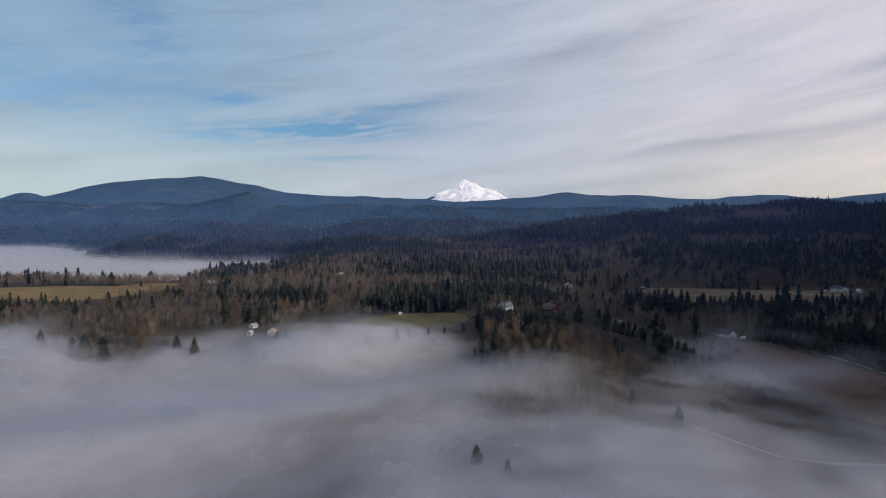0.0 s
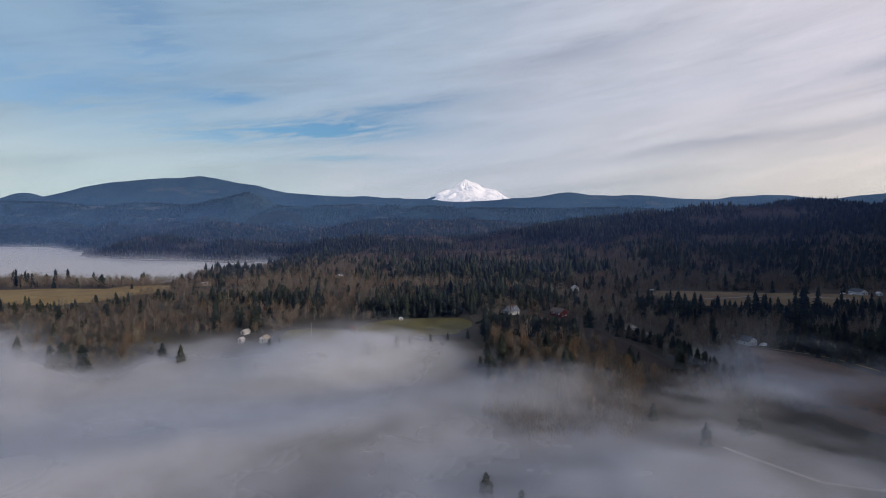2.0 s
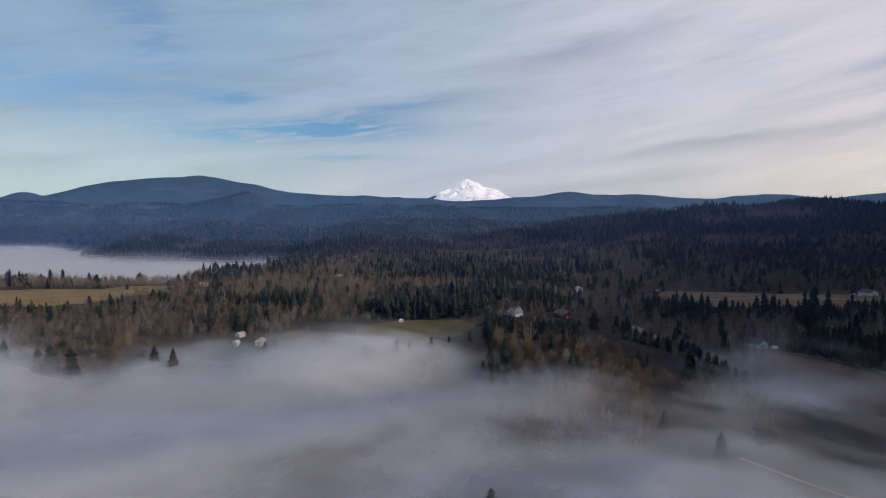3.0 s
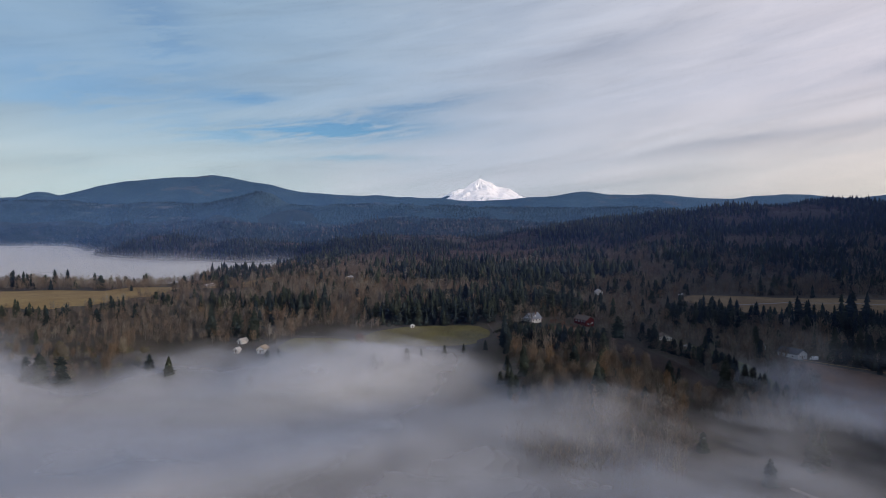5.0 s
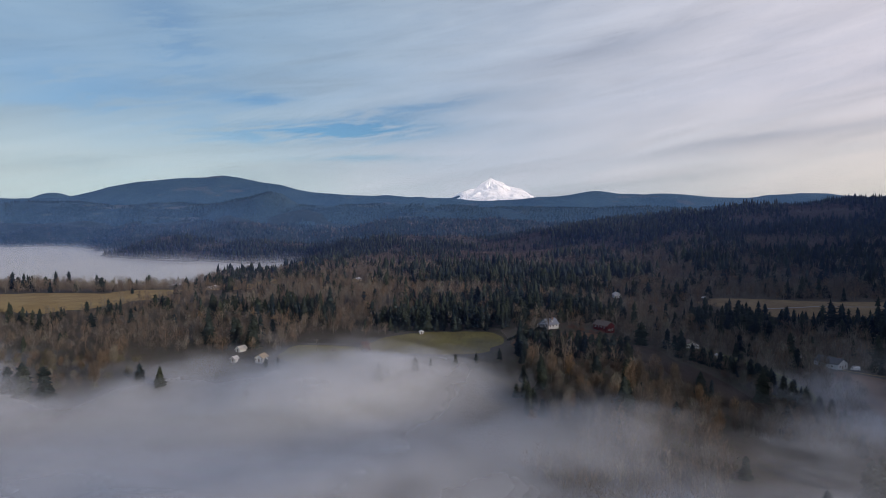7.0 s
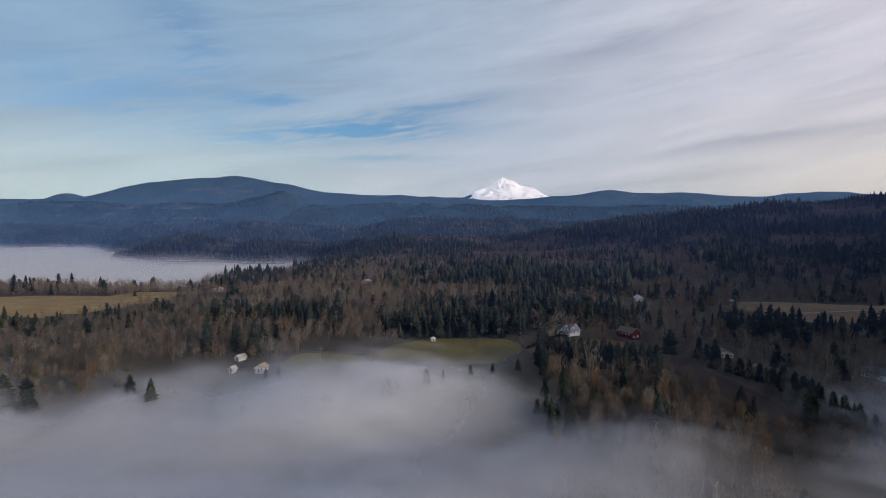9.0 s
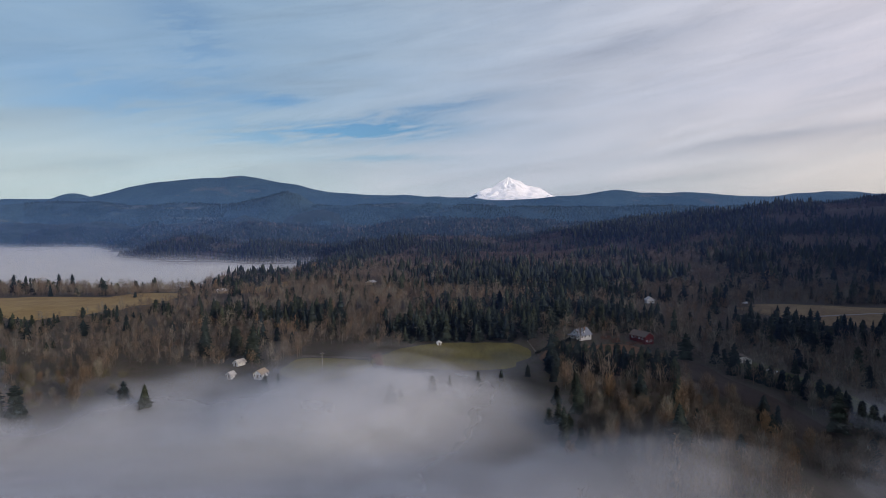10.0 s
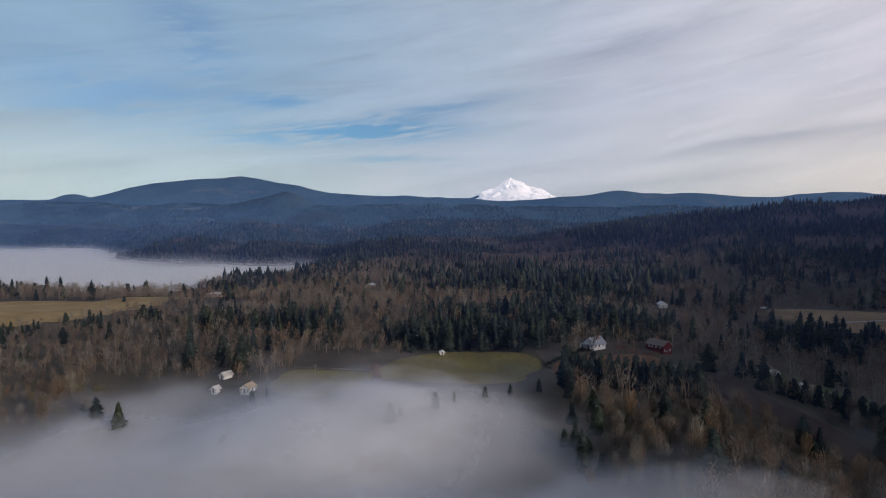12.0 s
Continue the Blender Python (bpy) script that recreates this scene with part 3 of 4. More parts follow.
def bare_crown(rng, tall, wide, limbs, twigs, thin):
    """Bare limbs that rise and fork, in a rounded haze of fine twigs."""
    p = Parts()
    ends = []
    for k in range(limbs):
        a = 2 * math.pi * (k + rng.random()) / limbs
        z0 = tall * rng.uniform(0.2, 0.5)
        r = wide * rng.uniform(0.45, 0.85)
        e = np.array((r * math.cos(a), r * math.sin(a), z0 + (tall - z0) * rng.uniform(0.5, 0.9)))
        b = np.array((0, 0, z0))
        p.cone(b, e, 0.10 * thin, 0.03, 3)
        ends.append((b, e))
    for k in range(twigs):
        # a place in the egg-shaped crown, denser towards its skin
        a, c, q = rng.uniform(0, 2 * math.pi), rng.uniform(-0.85, 1.0), rng.random() ** 0.45
        s = math.sqrt(1 - c * c)
        foot = np.array((wide * s * q * math.cos(a), wide * s * q * math.sin(a), tall * (0.52 + 0.46 * c * q)))
        d = np.array((foot[0] / wide * 0.8 + rng.normal(0, 0.45), foot[1] / wide * 0.8 + rng.normal(0, 0.45), rng.uniform(0.4, 1.4)))
        d *= tall * rng.uniform(0.09, 0.20) / np.linalg.norm(d)
        w = np.cross(d, rng.normal(0, 1, 3))
        w *= 0.075 * thin * rng.uniform(0.7, 1.5) / (np.linalg.norm(w) + 1e-6)
        foot = foot - 0.5 * d
        p.tri(tuple(foot - w), tuple(foot + w), tuple(foot + d))
    return p.arrays()


def joined(*pieces):
    v, f, n = [], [], 0
    for a, b in pieces:
        v.append(a)
        f.append(b + n)
        n += len(a)
    return np.vstack(v), np.vstack(f)


def mesh_of(name, arrays, mat, tree=None):
    v, f = arrays
    me = bpy.data.meshes.new(name)
    me.vertices.add(len(v))
    me.vertices.foreach_set("co", np.ascontiguousarray(v, np.float32).ravel())
    me.loops.add(f.size)
    me.loops.foreach_set("vertex_index", np.ascontiguousarray(f, np.int32).ravel())
    me.polygons.add(len(f))
    me.polygons.foreach_set("loop_start", (np.arange(len(f)) * 3).astype(np.int32))
    if tree is not None:
        a = me.attributes.new("tree", "FLOAT", "POINT")
        a.data.foreach_set("value", tree.astype(np.float32))
    me.update(calc_edges=True)
    me.materials.append(mat)
    return me


def wood(name, label, kinds, spots, mat, rng, category="forest", base=land):
    """Many trees in one mesh: spots hold x, y and size."""
    vs, fs, ts, n = [], [], [], 0
    which = rng.integers(len(kinds), size=len(spots))
    for k, (v, f) in enumerate(kinds):
        s = spots[which == k]
        if not len(s):
            continue
        a = rng.random(len(s)) * 2 * math.pi
        c, d = np.cos(a)[:, None], np.sin(a)[:, None]
        size, girth = s[:, 2:3], s[:, 2:3] * rng.uniform(0.8, 1.2, (len(s), 1))
        x = (v[None, :, 0] * c - v[None, :, 1] * d) * girth + s[:, 0:1]
        y = (v[None, :, 0] * d + v[None, :, 1] * c) * girth + s[:, 1:2]
        z = v[None, :, 2] * size + base(s[:, 0], s[:, 1])[:, None]
        vs.append(np.stack((x, y, z), -1).reshape(-1, 3))
        fs.append((f[None] + (np.arange(len(s)) * len(v))[:, None, None]).reshape(-1, 3) + n)
        ts.append(np.repeat(np.clip(0.5 + 0.55 * bumps(s[:, 0], s[:, 1], 60, 3) + rng.uniform(-0.32, 0.32, len(s)), 0, 1), len(v)))
        n += len(s) * len(v)
    me = mesh_of(name, (np.vstack(vs), np.vstack(fs)), mat, np.concatenate(ts))
    return tagged(new(name, me), label, category, kind="stuff")


rng = np.random.default_rng(11)
FIR_MID = [joined(fir_crown(rng, t, w, 9, 7, True, f), trunk_of(rng, t * 0.5, 0.3, 3)) for t, w, f in ((17, 5.2, 1.5), (14, 5.4, 2.2), (19, 5.8, 1.7), (11, 5.0, 2.6), (15, 5.9, 2.2), (20, 5.4, 1.5))]
FIR_TINY = [fir_far(rng, t, w, 2, 3) for t, w in ((17, 7.0), (14, 7.5), (20, 7.2))]
FIR_FAR = [fir_far(rng, t, w, 3, 5) for t, w in ((20, 5.4), (17, 5.4), (23, 5.8), (14, 5.2), (19, 6.2))]
BARE_MID = [joined(bare_crown(rng, t, w, 2, 70, 2.0), trunk_of(rng, t * 0.8, 0.20, 3)) for t, w in ((15, 4.0), (17, 3.8), (12, 4.0), (14, 4.8), (18, 3.4), (9, 3.6))]
BARE_FAR = [haze_crown(rng, t, w, 34) for t, w in ((14, 5.4), (16, 5.0), (11, 5.6), (12, 6.2))]


def scatter(x0, x1, y0, y1, gap):
    x, y = np.meshgrid(np.arange(x0, x1, gap), np.arange(y0, y1, gap))
    x, y = x.ravel() + rng.uniform(-0.48, 0.48, x.size) * gap, y.ravel() + rng.uniform(-0.48, 0.48, x.size) * gap
    ok = (x > -0.80 * y - 20) & (x < 0.69 * y + 22)
    return x[ok], y[ok]


def inside(x, y, rim):
    hit = np.zeros(len(x), bool)
    for (ax, ay), (bx, by) in zip(rim[:-1], rim[1:]):
        cross = ((ay > y) != (by > y)) & (x < (bx - ax) * (y - ay) / (by - ay + 1e-12) + ax)
        hit ^= cross
    return hit


YARDS = [(-290, 742, 24), (-170, 880, 14), (-168, 862, 12), (75, 550, 12), (124, 722, 14), (-345, 826, 16), (132, 524, 9), (128, 752, 15), (126, 735, 10), (137, 512, 9), (139, 522, 8), (124, 742, 9), (112, 690, 8), (118, 712, 9)]   # x, y, radius kept free of trees


def free(x, y):
    ok = np.ones(len(x), bool)
    for rim in OPEN:
        ok &= ~inside(x, y, rim)
    for a, b, r in YARDS:
        ok &= (x - a) ** 2 + (y - b) ** 2 > r * r
    return ok


def firness(x, y):
    """The share of firs among the trees of a place: close stands of fir, and leafless woods with a few strays."""
    g = -0.17 + 0.75 * bumps(x, y, 62, 3) + 0.45 * bumps(x + 70, y, 200, 2)
    for x0, y0, wx, wy, v in ((-45, 580, 75, 45, 0.7), (20, 690, 100, 110, 0.6), (90, 900, 110, 120, 0.4), (-160, 612, 28, 40, 0.6), (-320, 655, 30, 25, 0.4), (-365, 590, 50, 25, 0.2),
                              (-215, 545, 110, 48, -0.7), (-180, 975, 110, 80, -0.35), (70, 548, 50, 30, -0.4), (150, 565, 40, 30, -0.15), (300, 640, 150, 40, 0.6), (312, 640, 30, 30, 0.6), (-250, 960, 60, 60, 0.3), (-170, 760, 90, 70, -0.3), (-290, 780, 170, 190, -0.42)):
        g = g + v * hump(x, y, x0, y0, wx, wy)
    return 0.05 + 0.88 * step(-0.16, 0.16, g)


# ---------------------------------------------------------------- buildings

M_WHITE = plain("white_painted_boards", (0.46, 0.47, 0.49), (0.60, 0.61, 0.62), 0.6)
M_CREAM = plain("cream_painted_boards", (0.55, 0.52, 0.45), (0.70, 0.67, 0.58), 0.6)
M_RED = plain("barn_red_boards", (0.066, 0.012, 0.014), (0.115, 0.020, 0.022), 0.7)
M_TAN = plain("tan_boards", (0.30, 0.24, 0.17), (0.42, 0.34, 0.25), 0.7)
M_SLATE = plain("blue_grey_shingles", (0.15, 0.17, 0.21), (0.24, 0.26, 0.31), 1.2)
M_DARKROOF = plain("dark_shingles", (0.06, 0.065, 0.075), (0.12, 0.125, 0.14), 1.2)
M_BROWNROOF = plain("brown_shingles", (0.13, 0.10, 0.085), (0.20, 0.16, 0.13), 1.2)
M_TIN = plain("pale_metal_roof", (0.45, 0.44, 0.42), (0.62, 0.60, 0.57), 0.4, 0.5, 0.3)
M_PANE = plain("window_glass", (0.02, 0.024, 0.03), (0.035, 0.04, 0.05), 0.5, 0.12)
M_TRIM = plain("white_trim", (0.70, 0.70, 0.69), (0.82, 0.82, 0.80), 1.0)
M_WOOD = plain("weathered_timber", (0.10, 0.085, 0.07), (0.19, 0.165, 0.14), 1.0)
M_RUBBER = plain("black_rubber", (0.02, 0.02, 0.02), (0.035, 0.035, 0.035), 1.0)
M_PAINT = plain("white_car_paint", (0.72, 0.72, 0.72), (0.80, 0.80, 0.80), 0.3, 0.3)
M_BRICK = plain("chimney_brick", (0.20, 0.10, 0.07), (0.30, 0.16, 0.11), 2.0)


def part(name, bm, mat, parent, label=""):
    me = bpy.data.meshes.new(name)
    bm.to_mesh(me)
    bm.free()
    me.materials.append(mat)
    ob = new(name, me)
    ob.parent = parent
    return tagged(ob, label)


def box(x0, x1, y0, y1, z0, z1, bevel=0.0):
    bm = bmesh.new()
    bmesh.ops.create_cube(bm, size=1.0, matrix=Matrix.LocRotScale(((x0 + x1) / 2, (y0 + y1) / 2, (z0 + z1) / 2), None, (x1 - x0, y1 - y0, z1 - z0)))
    if bevel:
        bmesh.ops.bevel(bm, geom=bm.edges[:], offset=bevel, segments=2, affect="EDGES")
    return bm


def prism(outline, x0, x1):
    """An outline in y and z, drawn out along x."""
    bm = bmesh.new()
    a = [bm.verts.new((x0, y, z)) for y, z in outline]
    b = [bm.verts.new((x1, y, z)) for y, z in outline]
    n = len(outline)
    bm.faces.new(a[::-1])
    bm.faces.new(b)
    for i in range(n):
        bm.faces.new((a[i], a[(i + 1) % n], b[(i + 1) % n], b[i]))
    bmesh.ops.recalc_face_normals(bm, faces=bm.faces[:])
    return bm


def tube(points, r, sides=8):
    bm = bmesh.new()
    for a, b in zip(points[:-1], points[1:]):
        a, b = Vector(a), Vector(b)
        m = Matrix.Translation((a + b) / 2) @ (b - a).to_track_quat("Z", "Y").to_matrix().to_4x4()
        bmesh.ops.create_cone(bm, cap_ends=True, segments=sides, radius1=r, radius2=r * 0.9, depth=(b - a).length, matrix=m)
    return bm


def window(parent, m, w, h):
    """A framed window on the wall, m: its pose, looking along its own -y."""
    t = 0.12
    bm = bmesh.new()
    for x0, x1, z0, z1 in ((-w / 2, w / 2, h - t, h), (-w / 2, w / 2, 0, t), (-w / 2, -w / 2 + t, t, h - t), (w / 2 - t, w / 2, t, h - t)):
        bmesh.ops.create_cube(bm, size=1.0, matrix=Matrix.LocRotScale(((x0 + x1) / 2, -0.04, (z0 + z1) / 2), None, (x1 - x0, 0.12, z1 - z0)))
    frame_ob = part("window", bm, M_TRIM, parent)
    frame_ob.matrix_local = m
    part("pane", box(-w / 2 + t, w / 2 - t, -0.03, 0.02, t, h - t), M_PANE, frame_ob)
    return frame_ob


def house(name, label, x, y, turn, w, l, h, rise, wall, roof, front=(), side=(), chimney=False, porch=False, dormer=False, category="house", yard=None, sink=0.0):
    """A gabled building; its gable faces local +x, its long walls local y. front and side: windows as (along, sill, width, height)."""
    z = height(x, y) - sink
    base = new(name)
    base.matrix_world = pose(x, y, z, 0, 0, turn)
    tagged(base, label, category)
    YARDS.append((x, y, yard or 0.62 * max(w, l) + 2))
    part("wall", prism([(-w / 2, -1.5), (w / 2, -1.5), (w / 2, h), (0, h + rise), (-w / 2, h)], -l / 2, l / 2), wall, base)
    e, k = 0.6, rise / (w / 2)
    for s in (-1, 1):
        out = [(0, h + rise + 0.05), (s * (w / 2 + e), h - e * k + 0.05), (s * (w / 2 + e), h - e * k + 0.32), (0, h + rise + 0.34)]
        part("roof", prism(out, -l / 2 - e, l / 2 + e), roof, base)
    for a, sill, ww, hh in front:
        window(base, pose(l / 2, a, sill, 0, 0, 90), ww, hh)
    for a, sill, ww, hh in side:
        window(base, pose(a, -w / 2, sill), ww, hh)
        window(base, pose(-a, w / 2, sill, 0, 0, 180), ww, hh)
    part("door", box(l / 2 - 0.02, l / 2 + 0.06, -0.5, 0.5, 0.05, 2.1, 0.02), M_WOOD, base)
    if chimney:
        part("chimney", box(-l * 0.2 - 0.4, -l * 0.2 + 0.4, 0.6, 1.4, h, h + rise + 1.0, 0.05), M_BRICK, base)
    if porch:
        deck = part("porch", box(l / 2, l / 2 + 2.4, -w / 2, w / 2, -0.2, 0.15, 0.03), M_WOOD, base, "weathered timber porch")
        for a in np.linspace(-w / 2 + 0.15, w / 2 - 0.15, 5):
            part("post", box(l / 2 + 2.2, l / 2 + 2.34, a - 0.07, a + 0.07, 0.15, 2.5), M_TRIM, deck)
        part("rail", box(l / 2 + 2.22, l / 2 + 2.32, -w / 2 + 0.1, w / 2 - 0.1, 0.95, 1.08), M_TRIM, deck)
        part("porch_roof", box(l / 2, l / 2 + 2.7, -w / 2 - 0.3, w / 2 + 0.3, 2.5, 2.68, 0.03), roof, base)
    if dormer:
        dz = h + rise * 0.35
        d = part("dormer", prism([(-1.2, dz - 0.6), (1.2, dz - 0.6), (1.2, dz + 0.9), (0, dz + 1.7), (-1.2, dz + 0.9)], 0.4, w * 0.36), wall, base)
        d.matrix_local = pose(0.6, 0, 0, 0, 0, 90)
        window(d, pose(w * 0.36, 0, dz - 0.1, 0, 0, 90), 1.3, 0.9)
        for s in (-1, 1):
            out = [(0, dz + 1.75), (s * 1.5, dz + 0.7), (s * 1.5, dz + 0.9), (0, dz + 1.97)]
            part("dormer_roof", prism(out, 0.1, w * 0.36 + 0.3), roof, d)
    return base


two = lambda a, sill: [(-a, sill, 1.2, 1.4), (a, sill, 1.2, 1.4)]
house("farmhouse", "white farmhouse with a blue-grey shingle roof, dormer and porch", 39, 554, 222, 8.2, 11.0, 2.7, 3.5, M_WHITE, M_SLATE,
      two(2.4, 0.8) + [(-0.8, 3.3, 1.0, 1.1), (0.8, 3.3, 1.0, 1.1)], [(-3.4, 0.8, 1.3, 1.4), (0, 0.8, 1.3, 1.4), (3.4, 0.8, 1.3, 1.4)], True, True, True, yard=9)
house("red_house", "dark red boarded house with a brown shingle roof among bare trees", 81, 570, 305, 8.0, 13.5, 4.6, 2.6, M_RED, M_BROWNROOF,
      two(2.0, 1.0), [(-4.5, 2.6, 1.2, 1.2), (-1.5, 2.6, 1.2, 1.2), (1.5, 2.6, 1.2, 1.2), (4.5, 2.6, 1.2, 1.2)], True, yard=9)
house("bungalow", "cream bungalow with a grey roof and a row of gable windows", 134, 538, 266, 9.2, 9.5, 2.5, 2.0, M_CREAM, M_BROWNROOF,
      [(a, 1.0, 1.15, 1.2) for a in (-3.4, -1.7, 0, 1.7, 3.4)], [(-3, 1, 1.4, 1.2), (3, 1, 1.4, 1.2)], yard=8)
house("garden_shed", "small flat-eaved timber shed below the bungalow", 141, 509, 290, 3.4, 6.0, 2.2, 0.5, M_TAN, M_TIN, category="shed", yard=4)
house("barn", "long dark-roofed barn with a white gable", 213, 512, 300, 10.0, 15.0, 3.4, 2.8, M_WHITE, M_DARKROOF, two(2.6, 1.0), [(-4, 1, 1.4, 1.2), (4, 1, 1.4, 1.2)], category="barn", yard=11)
house("outbuilding", "low white outbuilding beside the dark-roofed barn", 201, 535, 290, 5.0, 8.0, 2.4, 1.4, M_WHITE, M_DARKROOF, category="shed", yard=6)
house("cottage", "small white gabled cottage at the edge of the woods", 129, 762, 275, 7.0, 8.0, 3.4, 2.4, M_WHITE, M_TIN, two(1.8, 1.0), (), category="house", yard=12)
house("farm_building", "long dark-roofed farm building beside the tan field", 428, 722, 275, 9.0, 18.0, 3.2, 2.6, M_WHITE, M_DARKROOF, two(2.2, 0.9), [(-5, 0.9, 1.4, 1.2), (0, 0.9, 1.4, 1.2), (5, 0.9, 1.4, 1.2)], category="barn", yard=13)
house("outbuilding", "small white outbuilding at the farm", 444, 712, 270, 4.0, 5.0, 2.4, 1.4, M_WHITE, M_TIN, category="shed", yard=5)
house("house_in_fog", "white house with a tan roof half hidden in fog", -142, 466, 262, 4.6, 6.6, 2.6, 1.6, M_WHITE, M_TAN, two(2, 0.9), [(-3, 0.9, 1.4, 1.3), (0, 0.9, 1.4, 1.3), (3, 0.9, 1.4, 1.3)], category="house", yard=7)
house("outbuilding", "pale low outbuilding fading into fog", -163, 486, 250, 3.4, 6.0, 2.0, 1.5, M_WHITE, M_TIN, category="shed", yard=6)
house("outbuilding", "small pale shed fading into fog", -158, 464, 255, 2.8, 3.4, 2.2, 1.2, M_WHITE, M_TIN, category="shed", yard=4)
house("field_shelter", "small white animal shelter on the pasture", -54, 552, 280, 2.6, 3.4, 1.9, 0.8, M_WHITE, M_TRIM, category="shed", yard=4)
house("hay_barn", "long pale-roofed barn behind the dry meadow", -352, 852, 265, 10.0, 22.0, 3.2, 2.2, M_TAN, M_TIN, category="barn", yard=16)


house("hay_shed", "pale tin-roofed shed in a clearing", -178, 902, 262, 8.0, 14.0, 3.0, 2.0, M_TAN, M_TIN, category="shed", yard=12)
house("hay_shed", "low pale-roofed shed in a clearing", -158, 906, 268, 7.0, 12.0, 2.6, 1.6, M_TAN, M_TIN, category="shed", yard=10)


def van(name, label, x, y, turn):
    base = new(name)
    base.matrix_world = pose(x, y, height(x, y) + 0.3, 0, 0, turn)
    tagged(base, label, "van")
    part("body", prism([(-2.4, 0.4), (2.4, 0.4), (2.4, 1.0), (1.8, 1.15), (1.2, 1.9), (-2.3, 1.95), (-2.4, 1.2)], -0.95, 0.95), M_PAINT, base)
    part("windscreen", prism([(1.24, 1.86), (1.82, 1.18), (1.86, 1.2), (1.28, 1.9)], -0.8, 0.8), M_PANE, base)
    for a in (-1.5, 1.5):
        for s in (-0.85, 0.85):
            bm = bmesh.new()
            bmesh.ops.create_cone(bm, cap_ends=True, segments=14, radius1=0.36, radius2=0.36, depth=0.22, matrix=pose(s, a, 0.36, 0, 90, 0))
            part("wheel", bm, M_RUBBER, base)
    return base


van("van", "white van parked beside the dark-roofed barn", 223, 503, 70)
van("van", "white van parked on the grass by the barn", 226, 508, 20)
van("van", "white van on the tan field", 216, 757, 80)
van("van", "white van parked at the farm", 416, 716, 85)
van("van", "white van parked between the farm buildings", 410, 719, 95)


def pole(x, y, tall=10.0):
    base = new("utility_pole")
    base.matrix_world = pose(x, y, height(x, y), 0, 0, 20)
    tagged(base, "weathered wooden utility pole with a crossarm", "pole", "utility poles")
    part("post", tube([(0, 0, -1), (0, 0, tall)], 0.16), M_WOOD, base)
    part("crossarm", box(-1.2, 1.2, -0.08, 0.08, tall - 0.9, tall - 0.72, 0.02), M_WOOD, base)
    for s in (-1.0, 0, 1.0):
        part("insulator", tube([(s, 0, tall - 0.72), (s, 0, tall - 0.5)], 0.07), M_TRIM, base)


for a, b in ((203, 763), (237, 760), (-71, 565), (-78, 575), (-112, 480), (-136, 512)):
    pole(a, b)


def fence(label, a, b, posts):
    base = new("fence")
    base.matrix_world = pose(a[0], a[1], height(*a))
    tagged(base, label, "fence")
    spots = [(a[0] + (b[0] - a[0]) * i / (posts - 1), a[1] + (b[1] - a[1]) * i / (posts - 1)) for i in range(posts)]
    spots = [(x - a[0], y - a[1], height(x, y) - height(*a) + 0.2) for x, y in spots]
    for x, y, z in spots:
        part("post", box(x - 0.09, x + 0.09, y - 0.09, y + 0.09, z - 0.6, z + 1.4), M_WOOD, base)
    for k in (0.5, 1.0):
        part("rail", tube([(x, y, z + k) for x, y, z in spots], 0.06, 5), M_WOOD, base)


fence("weathered timber fence along the pasture", (-134, 511), (-92, 509), 18)
fence("weathered timber fence below the pasture", (-92, 509), (-84, 482), 12)
fence("timber fence beside the lawn", (10, 516), (4, 545), 12)

# ---------------------------------------------------------------- woods

BARE_HI = [(trunk_of(rng, t * 0.8, 0.20, 6), bare_crown(rng, t, w, 9, 340, 1.7)) for t, w in ((15, 3.8), (17, 3.4), (12, 4.0), (14, 4.6), (18, 3.2), (10, 3.6))]
FIR_HI = [(trunk_of(rng, t * 0.9, 0.32, 6), fir_crown(rng, t, w, 20, 10, True, 1.4)) for t, w in ((22, 5.6), (19, 5.8), (25, 6.2), (15, 5.0), (21, 6.2), (12, 4.2))]
PROTO = {}


def tree(kind, i, x, y, size, turn, label, group, girth=1.0):
    """A tree of its own: trunk and crown."""
    key = (kind, i)
    hi, name = (FIR_HI, "fir_tree") if kind == "fir" else (BARE_HI, "bare_tree")
    m = pose(x, y, height(x, y), 0, 0, turn) @ Matrix.Diagonal((size * girth, size * girth, size, 1))
    if key not in PROTO:
        PROTO[key] = (mesh_of("trunk", hi[i][0], M_BARK), mesh_of("crown", hi[i][1], M_NEEDLE if kind == "fir" else M_TWIG))
    base = new(name)
    base.matrix_world = m
    tagged(base, label, "tree", group)
    for nm, me in zip(("trunk", "crown"), PROTO[key]):
        new(nm, me).parent = base
    return base


# firs that stand out of the fog: x, y and the height of their tops above the datum
LONE = [(59, 395, 16), (62, 400, 9), (10, 428, 3), (-64, 432, 11.0), (-60, 437, 8), (-46, 446, 12), (-183, 424, 9.5), (-199, 432, 9), (-252, 412, 11), (-256, 416, 12),
        (-262, 413, 10.5), (-240, 412, 11), (-292, 425, 14), (8, 253, -2.5), (20, 247, -6), (-130, 413, 1), (-128, 455, 9), (-134, 452, 8.5), (52, 372, 3), (84, 400, 3),
        (96, 350, -4), (112, 322, -5), (-38, 455, 10), (-24, 462, 11), (-12, 468, 11), (2, 476, 12), (66, 420, 8), (140, 345, -2), (148, 352, -3)]
TALL = (22, 19, 25, 15, 21, 12)
for k, (a, b, t) in enumerate(LONE):
    i = (0, 4, 1, 4, 2, 1)[k % 6]
    tree("fir", i, a, b, (t - height(a, b)) / TALL[i], 40 * k, "dark green fir rising out of the valley fog", "firs in the fog", 1.15)
